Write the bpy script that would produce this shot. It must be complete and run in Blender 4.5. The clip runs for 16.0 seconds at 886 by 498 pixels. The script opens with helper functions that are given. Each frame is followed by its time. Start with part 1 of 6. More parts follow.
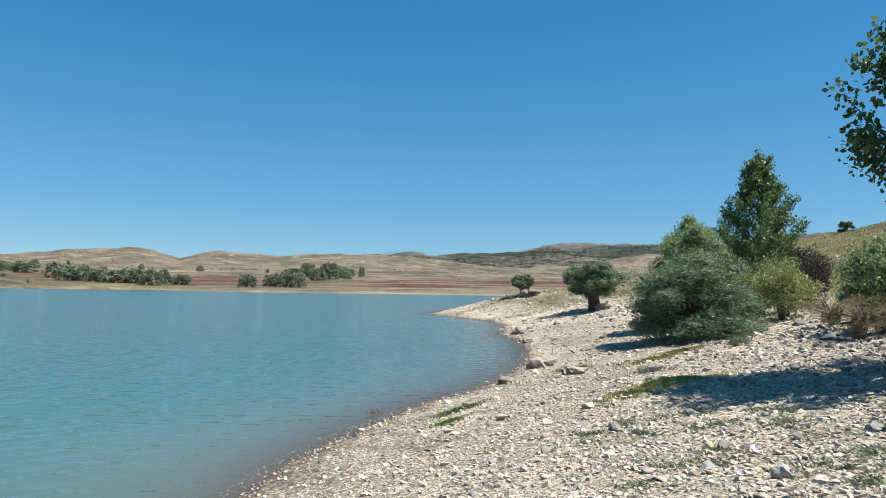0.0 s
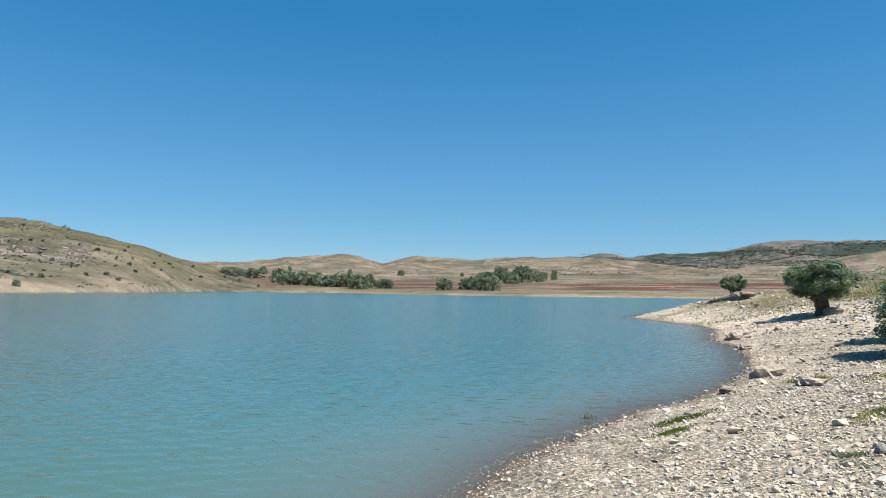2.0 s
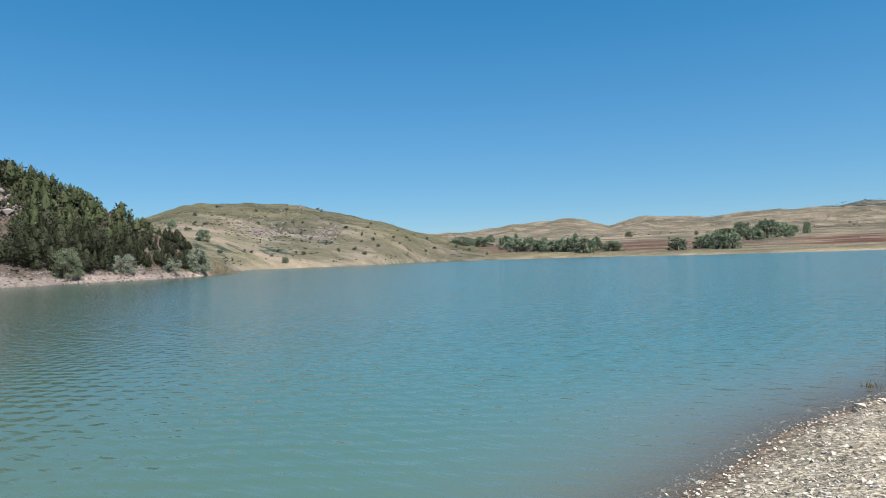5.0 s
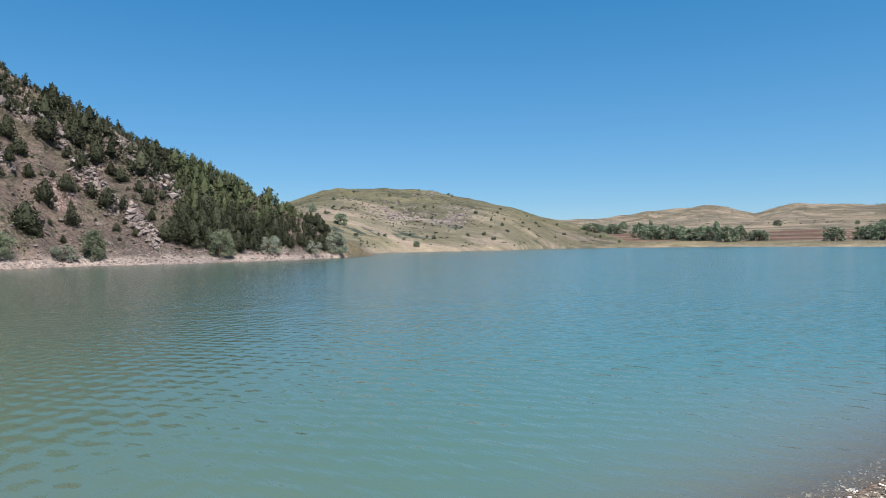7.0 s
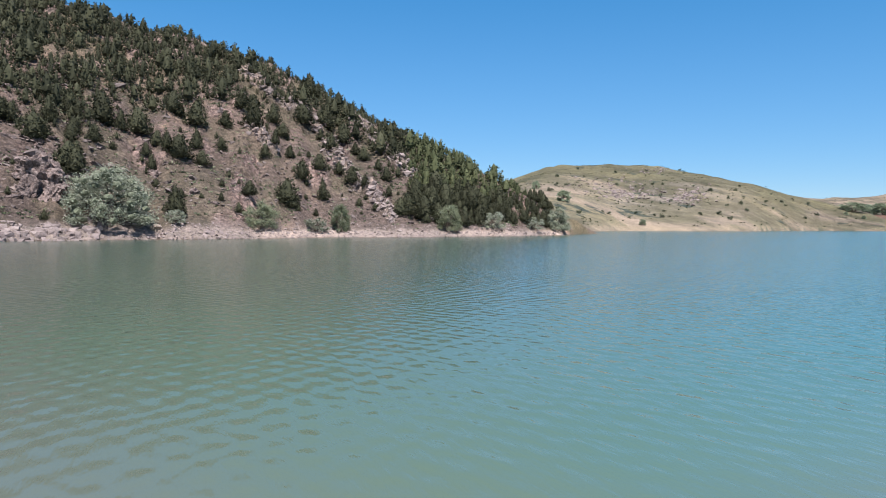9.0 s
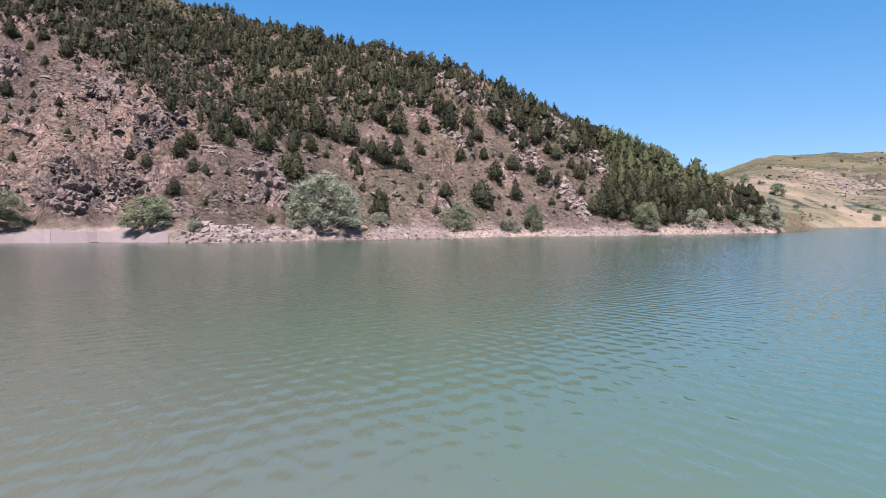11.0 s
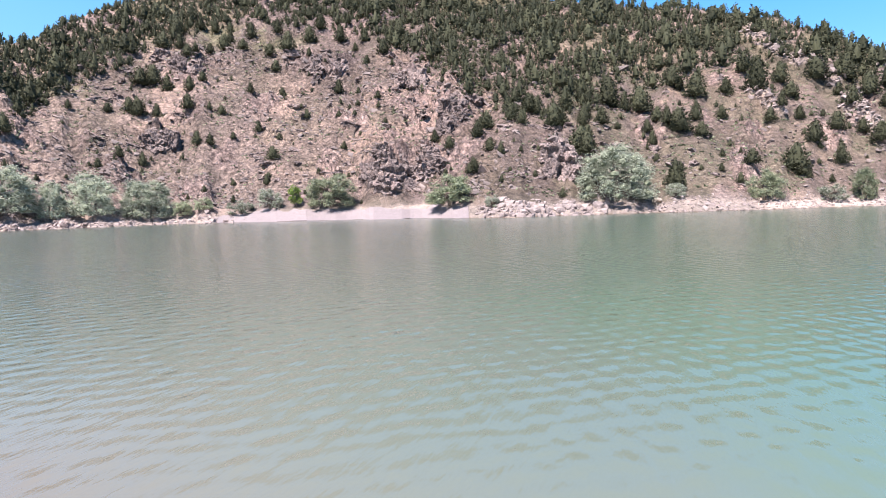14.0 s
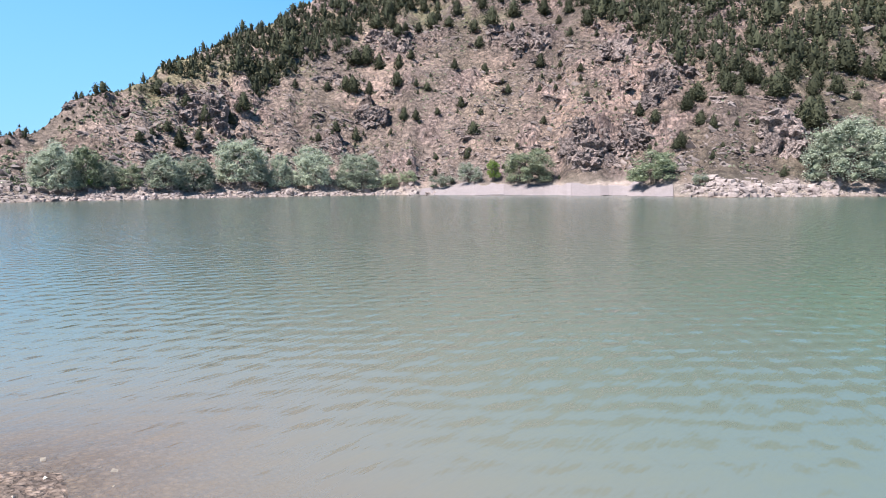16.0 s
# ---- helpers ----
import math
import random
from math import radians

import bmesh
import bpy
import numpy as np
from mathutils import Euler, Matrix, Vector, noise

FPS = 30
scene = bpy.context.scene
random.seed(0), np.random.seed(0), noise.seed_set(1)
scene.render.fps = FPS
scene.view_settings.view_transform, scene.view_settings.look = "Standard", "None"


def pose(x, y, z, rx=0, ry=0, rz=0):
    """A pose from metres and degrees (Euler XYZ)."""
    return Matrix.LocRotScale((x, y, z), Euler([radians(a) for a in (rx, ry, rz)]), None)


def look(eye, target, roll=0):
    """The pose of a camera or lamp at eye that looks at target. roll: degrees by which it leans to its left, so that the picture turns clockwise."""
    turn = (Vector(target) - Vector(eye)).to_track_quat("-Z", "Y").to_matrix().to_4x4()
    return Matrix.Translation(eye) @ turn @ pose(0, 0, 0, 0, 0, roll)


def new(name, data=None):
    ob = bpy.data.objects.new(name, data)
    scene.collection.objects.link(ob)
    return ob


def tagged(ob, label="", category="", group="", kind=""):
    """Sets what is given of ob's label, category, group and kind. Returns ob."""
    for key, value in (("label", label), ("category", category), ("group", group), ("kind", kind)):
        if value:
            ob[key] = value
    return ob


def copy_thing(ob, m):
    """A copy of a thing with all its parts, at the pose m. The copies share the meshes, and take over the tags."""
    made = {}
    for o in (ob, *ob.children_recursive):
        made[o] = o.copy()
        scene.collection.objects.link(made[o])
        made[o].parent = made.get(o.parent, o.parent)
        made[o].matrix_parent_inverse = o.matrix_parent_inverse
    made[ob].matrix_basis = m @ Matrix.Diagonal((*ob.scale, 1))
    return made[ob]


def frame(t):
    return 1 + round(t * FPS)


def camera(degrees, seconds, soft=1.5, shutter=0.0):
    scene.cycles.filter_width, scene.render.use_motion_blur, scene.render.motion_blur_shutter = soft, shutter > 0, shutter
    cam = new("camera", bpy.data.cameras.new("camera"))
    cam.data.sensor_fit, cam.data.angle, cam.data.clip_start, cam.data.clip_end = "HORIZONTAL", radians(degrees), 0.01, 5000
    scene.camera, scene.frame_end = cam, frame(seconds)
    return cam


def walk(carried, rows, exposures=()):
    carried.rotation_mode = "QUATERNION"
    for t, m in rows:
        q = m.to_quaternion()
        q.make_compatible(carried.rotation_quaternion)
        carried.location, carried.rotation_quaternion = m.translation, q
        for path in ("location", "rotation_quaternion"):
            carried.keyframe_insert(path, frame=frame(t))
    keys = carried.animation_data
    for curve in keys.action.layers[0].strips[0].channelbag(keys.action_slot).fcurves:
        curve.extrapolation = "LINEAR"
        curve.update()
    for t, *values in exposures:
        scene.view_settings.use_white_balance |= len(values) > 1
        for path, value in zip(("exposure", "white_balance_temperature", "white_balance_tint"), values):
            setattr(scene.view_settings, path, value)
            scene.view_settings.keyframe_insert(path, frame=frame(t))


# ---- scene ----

# camera: a hand-held pan on the spot, eye 2.2 m above the lake
EYE = 2.2
cam = camera(67.07, 16.0, 0.45)
ROWS = [
    (0.0, 0.000, 0.000, 0.000, 0.00, 3.58, -0.77),
    (0.5, -0.077, 0.055, -0.011, 4.57, 3.42, -0.65),
    (1.0, -0.131, 0.109, -0.020, 7.88, 4.01, 0.09),
    (1.5, -0.233, 0.096, -0.029, 12.09, 3.84, -0.19),
    (2.0, -0.322, 0.085, -0.021, 16.36, 3.63, -0.64),
    (2.5, -0.416, 0.050, -0.032, 20.14, 3.22, -0.06),
    (3.0, -0.491, 0.009, -0.026, 23.75, 3.42, 0.66),
    (3.5, -0.561, -0.038, -0.022, 27.45, 3.14, 0.67),
    (4.0, -0.552, -0.062, -0.008, 29.85, 2.82, 1.36),
    (4.2, -0.547, -0.076, -0.008, 31.18, 2.26, 1.85),
    (6.3, -0.453, -0.283, -0.008, 40.95, -0.37, 0.86),
    (6.5, -0.453, -0.297, -0.011, 42.20, -0.31, 1.20),
    (7.0, -0.455, -0.278, 0.001, 46.51, -0.18, 0.67),
    (7.5, -0.451, -0.262, 0.009, 50.40, -0.43, 0.86),
    (8.0, -0.442, -0.258, 0.009, 54.35, -0.30, 1.13),
    (8.5, -0.463, -0.235, 0.025, 59.71, -1.15, 0.04),
    (9.0, -0.492, -0.184, 0.013, 65.38, -2.12, -0.46),
    (9.5, -0.509, -0.148, 0.008, 70.78, -1.53, -0.02),
    (9.7, -0.516, -0.159, 0.004, 72.78, -1.34, 0.50),
    (11.8, -0.558, -0.387, -0.007, 86.47, -1.93, 0.95),
    (12.0, -0.564, -0.395, -0.018, 87.93, -1.56, 1.53),
    (12.5, -0.611, -0.480, -0.009, 92.58, -2.52, 1.46),
    (13.0, -0.632, -0.549, 0.015, 97.56, -2.85, 2.37),
    (13.5, -0.653, -0.656, 0.026, 101.95, -3.08, 1.99),
    (14.0, -0.656, -0.832, 0.013, 106.06, -4.05, 1.61),
    (14.5, -0.629, -0.935, -0.007, 110.56, -4.80, 0.82),
    (15.0, -0.595, -1.004, -0.029, 114.18, -5.41, 0.93),
    (15.5, -0.582, -1.139, -0.022, 117.99, -5.81, 0.70),
    (16.0, -0.554, -1.256, -0.025, 122.49, -5.83, 0.49),
]


def view(x, y, z, yaw, pitch, lean):
    a, b = radians(yaw), radians(pitch)
    eye = Vector((x, y, EYE + z))
    return look(eye, eye + Vector((-math.sin(a) * math.cos(b), math.cos(a) * math.cos(b), math.sin(b))), -lean)


EXPOSURES = [(0.0, 0.9, 6440, 8), (4.2, 0.86, 6360, 8), (7.0, 0.9, 6330, 12), (9.5, 1.14, 6320, 19), (12.0, 1.39, 6680, 28), (14.3, 1.91, 6340, 21), (15.3, 1.88, 6250, 18), (16.0, 1.66, 6230, 14)]
walk(cam, [(t, view(*r)) for t, *r in ROWS], EXPOSURES)

# ---- daylight ----
SUN_FROM = Vector((0.956, -0.292, 0)).normalized()
SUN_HIGH = radians(59)
world = bpy.data.worlds.new("sky")
scene.world = world
world.use_nodes = True
wn = world.node_tree.nodes
sky = wn.new("ShaderNodeTexSky")
sky.sky_type = "NISHITA"
sky.sun_disc = False
sky.sun_elevation = SUN_HIGH
sky.sun_rotation = math.atan2(SUN_FROM.x, SUN_FROM.y)
sky.altitude = 1100
sky.air_density, sky.dust_density, sky.ozone_density = 1.0, 0.0, 3.0
wn["Background"].inputs["Strength"].default_value = 0.072
vivid = wn.new("ShaderNodeHueSaturation")
vivid.inputs["Saturation"].default_value = 1.24
haze = wn.new("ShaderNodeMix")
haze.data_type = "RGBA"
haze.inputs[0].default_value = 0.4
haze.inputs[7].default_value = (0.80, 2.5, 4.3, 1)
world.node_tree.links.new(sky.outputs[0], haze.inputs[6])
up = wn.new("ShaderNodeSeparateXYZ")
world.node_tree.links.new(wn.new("ShaderNodeTexCoord").outputs["Generated"], up.inputs[0])
low_air = wn.new("ShaderNodeMapRange")
low_air.interpolation_type = "SMOOTHSTEP"
for i, v in enumerate((0.0, 0.42, 0.36, 0.0)):
    low_air.inputs[i + 1].default_value = v
world.node_tree.links.new(up.outputs["Z"], low_air.inputs[0])
south = wn.new("ShaderNodeMapRange")
south.interpolation_type = "SMOOTHSTEP"
for i, v in enumerate((-0.25, -1.0, 0.0, 0.5)):
    south.inputs[i + 1].default_value = v
world.node_tree.links.new(up.outputs["Y"], south.inputs[0])
thick = wn.new("ShaderNodeMath")
thick.use_clamp = True
world.node_tree.links.new(low_air.outputs[0], thick.inputs[0])
world.node_tree.links.new(south.outputs[0], thick.inputs[1])
veil = wn.new("ShaderNodeMix")
veil.data_type = "RGBA"
veil.inputs[7].default_value = (2.15, 3.6, 5.0, 1)
world.node_tree.links.new(thick.outputs[0], veil.inputs[0])
world.node_tree.links.new(haze.outputs[2], veil.inputs[6])
world.node_tree.links.new(veil.outputs[2], vivid.inputs["Color"])
world.node_tree.links.new(vivid.outputs[0], wn["Background"].inputs["Color"])
sun = new("sun", bpy.data.lights.new("sun", "SUN"))
sun.data.energy, sun.data.angle, sun.data.color = 5.0, radians(0.53), (1.0, 0.95, 0.87)
toward = SUN_FROM * math.cos(SUN_HIGH) + Vector((0, 0, math.sin(SUN_HIGH)))
sun.matrix_world = look(toward * 50, (0, 0, 0))


# ---- materials ----
def material(name):
    m = bpy.data.materials.new(name)
    m.use_nodes = True
    n = m.node_tree.nodes
    return m, n, m.node_tree.links, n["Principled BSDF"]


def noise_node(n, links, scale, detail=4.0, rough=0.6, vec=None, kind="ShaderNodeTexNoise"):
    t = n.new(kind)
    t.inputs["Scale"].default_value = scale
    if kind == "ShaderNodeTexNoise":
        t.inputs["Detail"].default_value, t.inputs["Roughness"].default_value = detail, rough
    if vec is not None:
        links.new(vec, t.inputs["Vector"])
    return t


def ramp(n, links, value, stops):
    r = n.new("ShaderNodeValToRGB")
    while len(r.color_ramp.elements) < len(stops):
        r.color_ramp.elements.new(0.5)
    for e, (p, c) in zip(r.color_ramp.elements, stops):
        e.position, e.color = p, (*c, 1) if len(c) == 3 else c
    links.new(value, r.inputs[0])
    return r.outputs[0]


def mixed(n, links, kind, fac, a, b):
    m = n.new("ShaderNodeMix")
    m.data_type, m.blend_type = "RGBA", kind
    for socket, v in ((m.inputs[0], fac), (m.inputs[6], a), (m.inputs[7], b)):
        if hasattr(v, "links"):
            links.new(v, socket)
        elif isinstance(v, (int, float)):
            socket.default_value = v
        else:
            socket.default_value = (*v, 1)
    return m.outputs[2]


def bumped(n, links, bsdf, height, strength, distance, normal=None):
    b = n.new("ShaderNodeBump")
    b.inputs["Strength"].default_value, b.inputs["Distance"].default_value = strength, distance
    links.new(height, b.inputs["Height"])
    if normal is not None:
        links.new(normal, b.inputs["Normal"])
    links.new(b.outputs[0], bsdf.inputs["Normal"])
    return b.outputs[0]


def place(n, kind="Object"):
    return n.new("ShaderNodeTexCoord").outputs[kind]


def ground_material():
    """Earth whose tone comes from the zone painted on the mesh, broken up at three scales."""
    m, n, k, b = material("earth")
    co = n.new("ShaderNodeNewGeometry").outputs["Position"]
    tone = n.new("ShaderNodeAttribute")
    tone.attribute_name = "tone"
    coarse = noise_node(n, k, 0.12, 6, 0.65, co)
    fine = noise_node(n, k, 1.6, 8, 0.7, co)
    grit = noise_node(n, k, 22, 4, 0.7, co)
    c = mixed(n, k, "MULTIPLY", 1.0, tone.outputs["Color"], ramp(n, k, coarse.outputs[0], [(0.3, (0.7, 0.7, 0.7)), (0.7, (1.25, 1.22, 1.18))]))
    broad = noise_node(n, k, 0.018, 8, 0.7, co)
    c = mixed(n, k, "MULTIPLY", 1.0, c, ramp(n, k, broad.outputs[0], [(0.36, (0.58, 0.60, 0.58)), (0.5, (1, 1, 1)), (0.64, (1.38, 1.33, 1.27))]))
    c = mixed(n, k, "MULTIPLY", 1.0, c, ramp(n, k, fine.outputs[0], [(0.32, (0.55, 0.56, 0.55)), (0.5, (1, 1, 1)), (0.7, (1.35, 1.32, 1.28))]))
    c = mixed(n, k, "MULTIPLY", 1.0, c, ramp(n, k, grit.outputs[0], [(0.3, (0.7, 0.7, 0.7)), (0.7, (1.3, 1.3, 1.3))]))
    scrub = n.new("ShaderNodeAttribute")
    scrub.attribute_name = "scrub"
    dots = noise_node(n, k, 0.035, 6, 0.75, co)
    amount = n.new("ShaderNodeMath")
    amount.operation = "MULTIPLY_ADD"
    amount.inputs[1].default_value = 0.35
    k.new(scrub.outputs["Fac"], amount.inputs[0])
    k.new(dots.outputs[0], amount.inputs[2])
    c = mixed(n, k, "MIX", ramp(n, k, amount.outputs[0], [(0.665, (0, 0, 0)), (0.70, (1, 1, 1))]), c, (0.040, 0.054, 0.044))
    rugged = n.new("ShaderNodeAttribute")
    rugged.attribute_name = "rugged"
    bent = n.new("ShaderNodeVectorMath")
    bent.operation = "MULTIPLY_ADD"
    bend = noise_node(n, k, 1.3, 5, 0.65, co)
    bent.inputs[1].default_value = (1.5, 1.5, 1.5)
    k.new(bend.outputs["Color"], bent.inputs[0])
    k.new(co, bent.inputs[2])
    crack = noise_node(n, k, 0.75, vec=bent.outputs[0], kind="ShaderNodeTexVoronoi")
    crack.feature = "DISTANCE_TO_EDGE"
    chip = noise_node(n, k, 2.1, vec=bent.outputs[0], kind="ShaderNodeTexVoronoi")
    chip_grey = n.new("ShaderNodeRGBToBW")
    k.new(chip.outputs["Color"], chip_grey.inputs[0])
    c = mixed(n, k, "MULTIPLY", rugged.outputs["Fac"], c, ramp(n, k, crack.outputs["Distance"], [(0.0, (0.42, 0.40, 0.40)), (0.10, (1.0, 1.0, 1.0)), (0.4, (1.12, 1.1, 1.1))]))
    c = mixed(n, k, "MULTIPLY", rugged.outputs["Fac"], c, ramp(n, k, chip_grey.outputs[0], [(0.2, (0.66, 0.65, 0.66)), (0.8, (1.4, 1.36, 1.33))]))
    cell = noise_node(n, k, 16, vec=co, kind="ShaderNodeTexVoronoi")
    grey = n.new("ShaderNodeRGBToBW")
    k.new(cell.outputs["Color"], grey.inputs[0])
    c = mixed(n, k, "MULTIPLY", 1.0, c, ramp(n, k, grey.outputs[0], [(0.2, (0.68, 0.68, 0.69)), (0.8, (1.25, 1.23, 1.2))]))
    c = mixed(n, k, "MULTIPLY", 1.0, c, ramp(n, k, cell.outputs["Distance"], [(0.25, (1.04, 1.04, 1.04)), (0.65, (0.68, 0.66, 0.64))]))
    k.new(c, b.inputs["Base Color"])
    b.inputs["Roughness"].default_value = 0.95
    b.inputs["Specular IOR Level"].default_value = 0.15
    h = mixed(n, k, "MIX", 0.4, fine.outputs[0], grit.outputs[0])
    shards = noise_node(n, k, 0.9, 9, 0.75, co)
    tall = n.new("ShaderNodeMath")
    tall.operation = "MULTIPLY"
    jag = mixed(n, k, "MIX", 0.45, shards.outputs[0], chip_grey.outputs[0])
    k.new(jag, tall.inputs[0])
    k.new(rugged.outputs["Fac"], tall.inputs[1])
    under = bumped(n, k, b, tall.outputs[0], 1.0, 1.1)
    first = bumped(n, k, b, h, 0.8, 0.22, under)
    low = n.new("ShaderNodeMath")
    low.operation = "SUBTRACT"
    low.inputs[0].default_value = 1.0
    k.new(cell.outputs["Distance"], low.inputs[1])
    bumped(n, k, b, low.outputs[0], 0.8, 0.04, first)
    return m


def stone_material(name, tones, cracked=False):
    m, n, k, b = material(name)
    co = place(n)
    info = n.new("ShaderNodeNewGeometry")
    ob = n.new("ShaderNodeObjectInfo")
    add = n.new("ShaderNodeMath")
    add.operation = "ADD"
    k.new(info.outputs["Random Per Island"], add.inputs[0])
    k.new(ob.outputs["Random"], add.inputs[1])
    fr = n.new("ShaderNodeMath")
    fr.operation = "FRACT"
    k.new(add.outputs[0], fr.inputs[0])
    base = ramp(n, k, fr.outputs[0], tones)
    wear = noise_node(n, k, 6, 6, 0.7, info.outputs["Position"])
    veins = noise_node(n, k, 30, 4, 0.7, info.outputs["Position"])
    c = mixed(n, k, "MULTIPLY", 1.0, base, ramp(n, k, wear.outputs[0], [(0.3, (0.65, 0.63, 0.6)), (0.65, (1.2, 1.2, 1.2))]))
    c = mixed(n, k, "MULTIPLY", 1.0, c, ramp(n, k, veins.outputs[0], [(0.3, (0.8, 0.8, 0.8)), (0.7, (1.15, 1.15, 1.15))]))
    if cracked:
        bent = n.new("ShaderNodeVectorMath")
        bent.operation = "MULTIPLY_ADD"
        bent.inputs[1].default_value = (0.5, 0.5, 0.5)
        k.new(noise_node(n, k, 3.0, 4, 0.6, info.outputs["Position"]).outputs["Color"], bent.inputs[0])
        k.new(info.outputs["Position"], bent.inputs[2])
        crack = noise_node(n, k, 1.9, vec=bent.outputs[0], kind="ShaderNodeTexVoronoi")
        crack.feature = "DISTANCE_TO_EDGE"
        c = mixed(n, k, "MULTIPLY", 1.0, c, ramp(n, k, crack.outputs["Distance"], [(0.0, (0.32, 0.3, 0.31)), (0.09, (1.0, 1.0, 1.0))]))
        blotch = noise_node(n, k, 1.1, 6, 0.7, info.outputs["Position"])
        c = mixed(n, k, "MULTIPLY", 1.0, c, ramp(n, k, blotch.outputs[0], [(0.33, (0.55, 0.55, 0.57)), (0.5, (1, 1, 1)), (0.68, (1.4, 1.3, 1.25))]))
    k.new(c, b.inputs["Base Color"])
    b.inputs["Roughness"].default_value = 0.85
    b.inputs["Specular IOR Level"].default_value = 0.25
    if cracked:
        bumped(n, k, b, wear.outputs[0], 1.0, 0.2, bumped(n, k, b, crack.outputs["Distance"], 1.0, 0.25))
        return m
    bumped(n, k, b, wear.outputs[0], 0.5, 0.05)
    return m


def leaf_material(name, dark, light, shine=0.45, through_light=0.3):
    m, n, k, b = material(name)
    info = n.new("ShaderNodeNewGeometry")
    ob = n.new("ShaderNodeObjectInfo")
    c = ramp(n, k, info.outputs["Random Per Island"], [(0.0, dark), (0.6, tuple((a + e) / 2 for a, e in zip(dark, light))), (1.0, light)])
    hue = n.new("ShaderNodeHueSaturation")
    rnd = n.new("ShaderNodeMapRange")
    rnd.inputs[3].default_value, rnd.inputs[4].default_value = 0.75, 1.25
    k.new(ob.outputs["Random"], rnd.inputs[0])
    k.new(rnd.outputs[0], hue.inputs["Value"])
    k.new(c, hue.inputs["Color"])
    k.new(hue.outputs[0], b.inputs["Base Color"])
    b.inputs["Roughness"].default_value = shine
    b.inputs["Specular IOR Level"].default_value = 0.3 if shine < 0.6 else 0.08
    tr = n.new("ShaderNodeBsdfTranslucent")
    k.new(hue.outputs[0], tr.inputs["Color"])
    mx = n.new("ShaderNodeMixShader")
    mx.inputs[0].default_value = through_light
    k.new(b.outputs[0], mx.inputs[1])
    k.new(tr.outputs[0], mx.inputs[2])
    k.new(mx.outputs[0], n["Material Output"].inputs["Surface"])
    return m


def bark_material(name, a, c):
    m, n, k, b = material(name)
    w = noise_node(n, k, 9, 6, 0.7, place(n))
    k.new(ramp(n, k, w.outputs[0], [(0.3, a), (0.7, c)]), b.inputs["Base Color"])
    b.inputs["Roughness"].default_value = 0.9
    bumped(n, k, b, w.outputs[0], 0.8, 0.03)
    return m


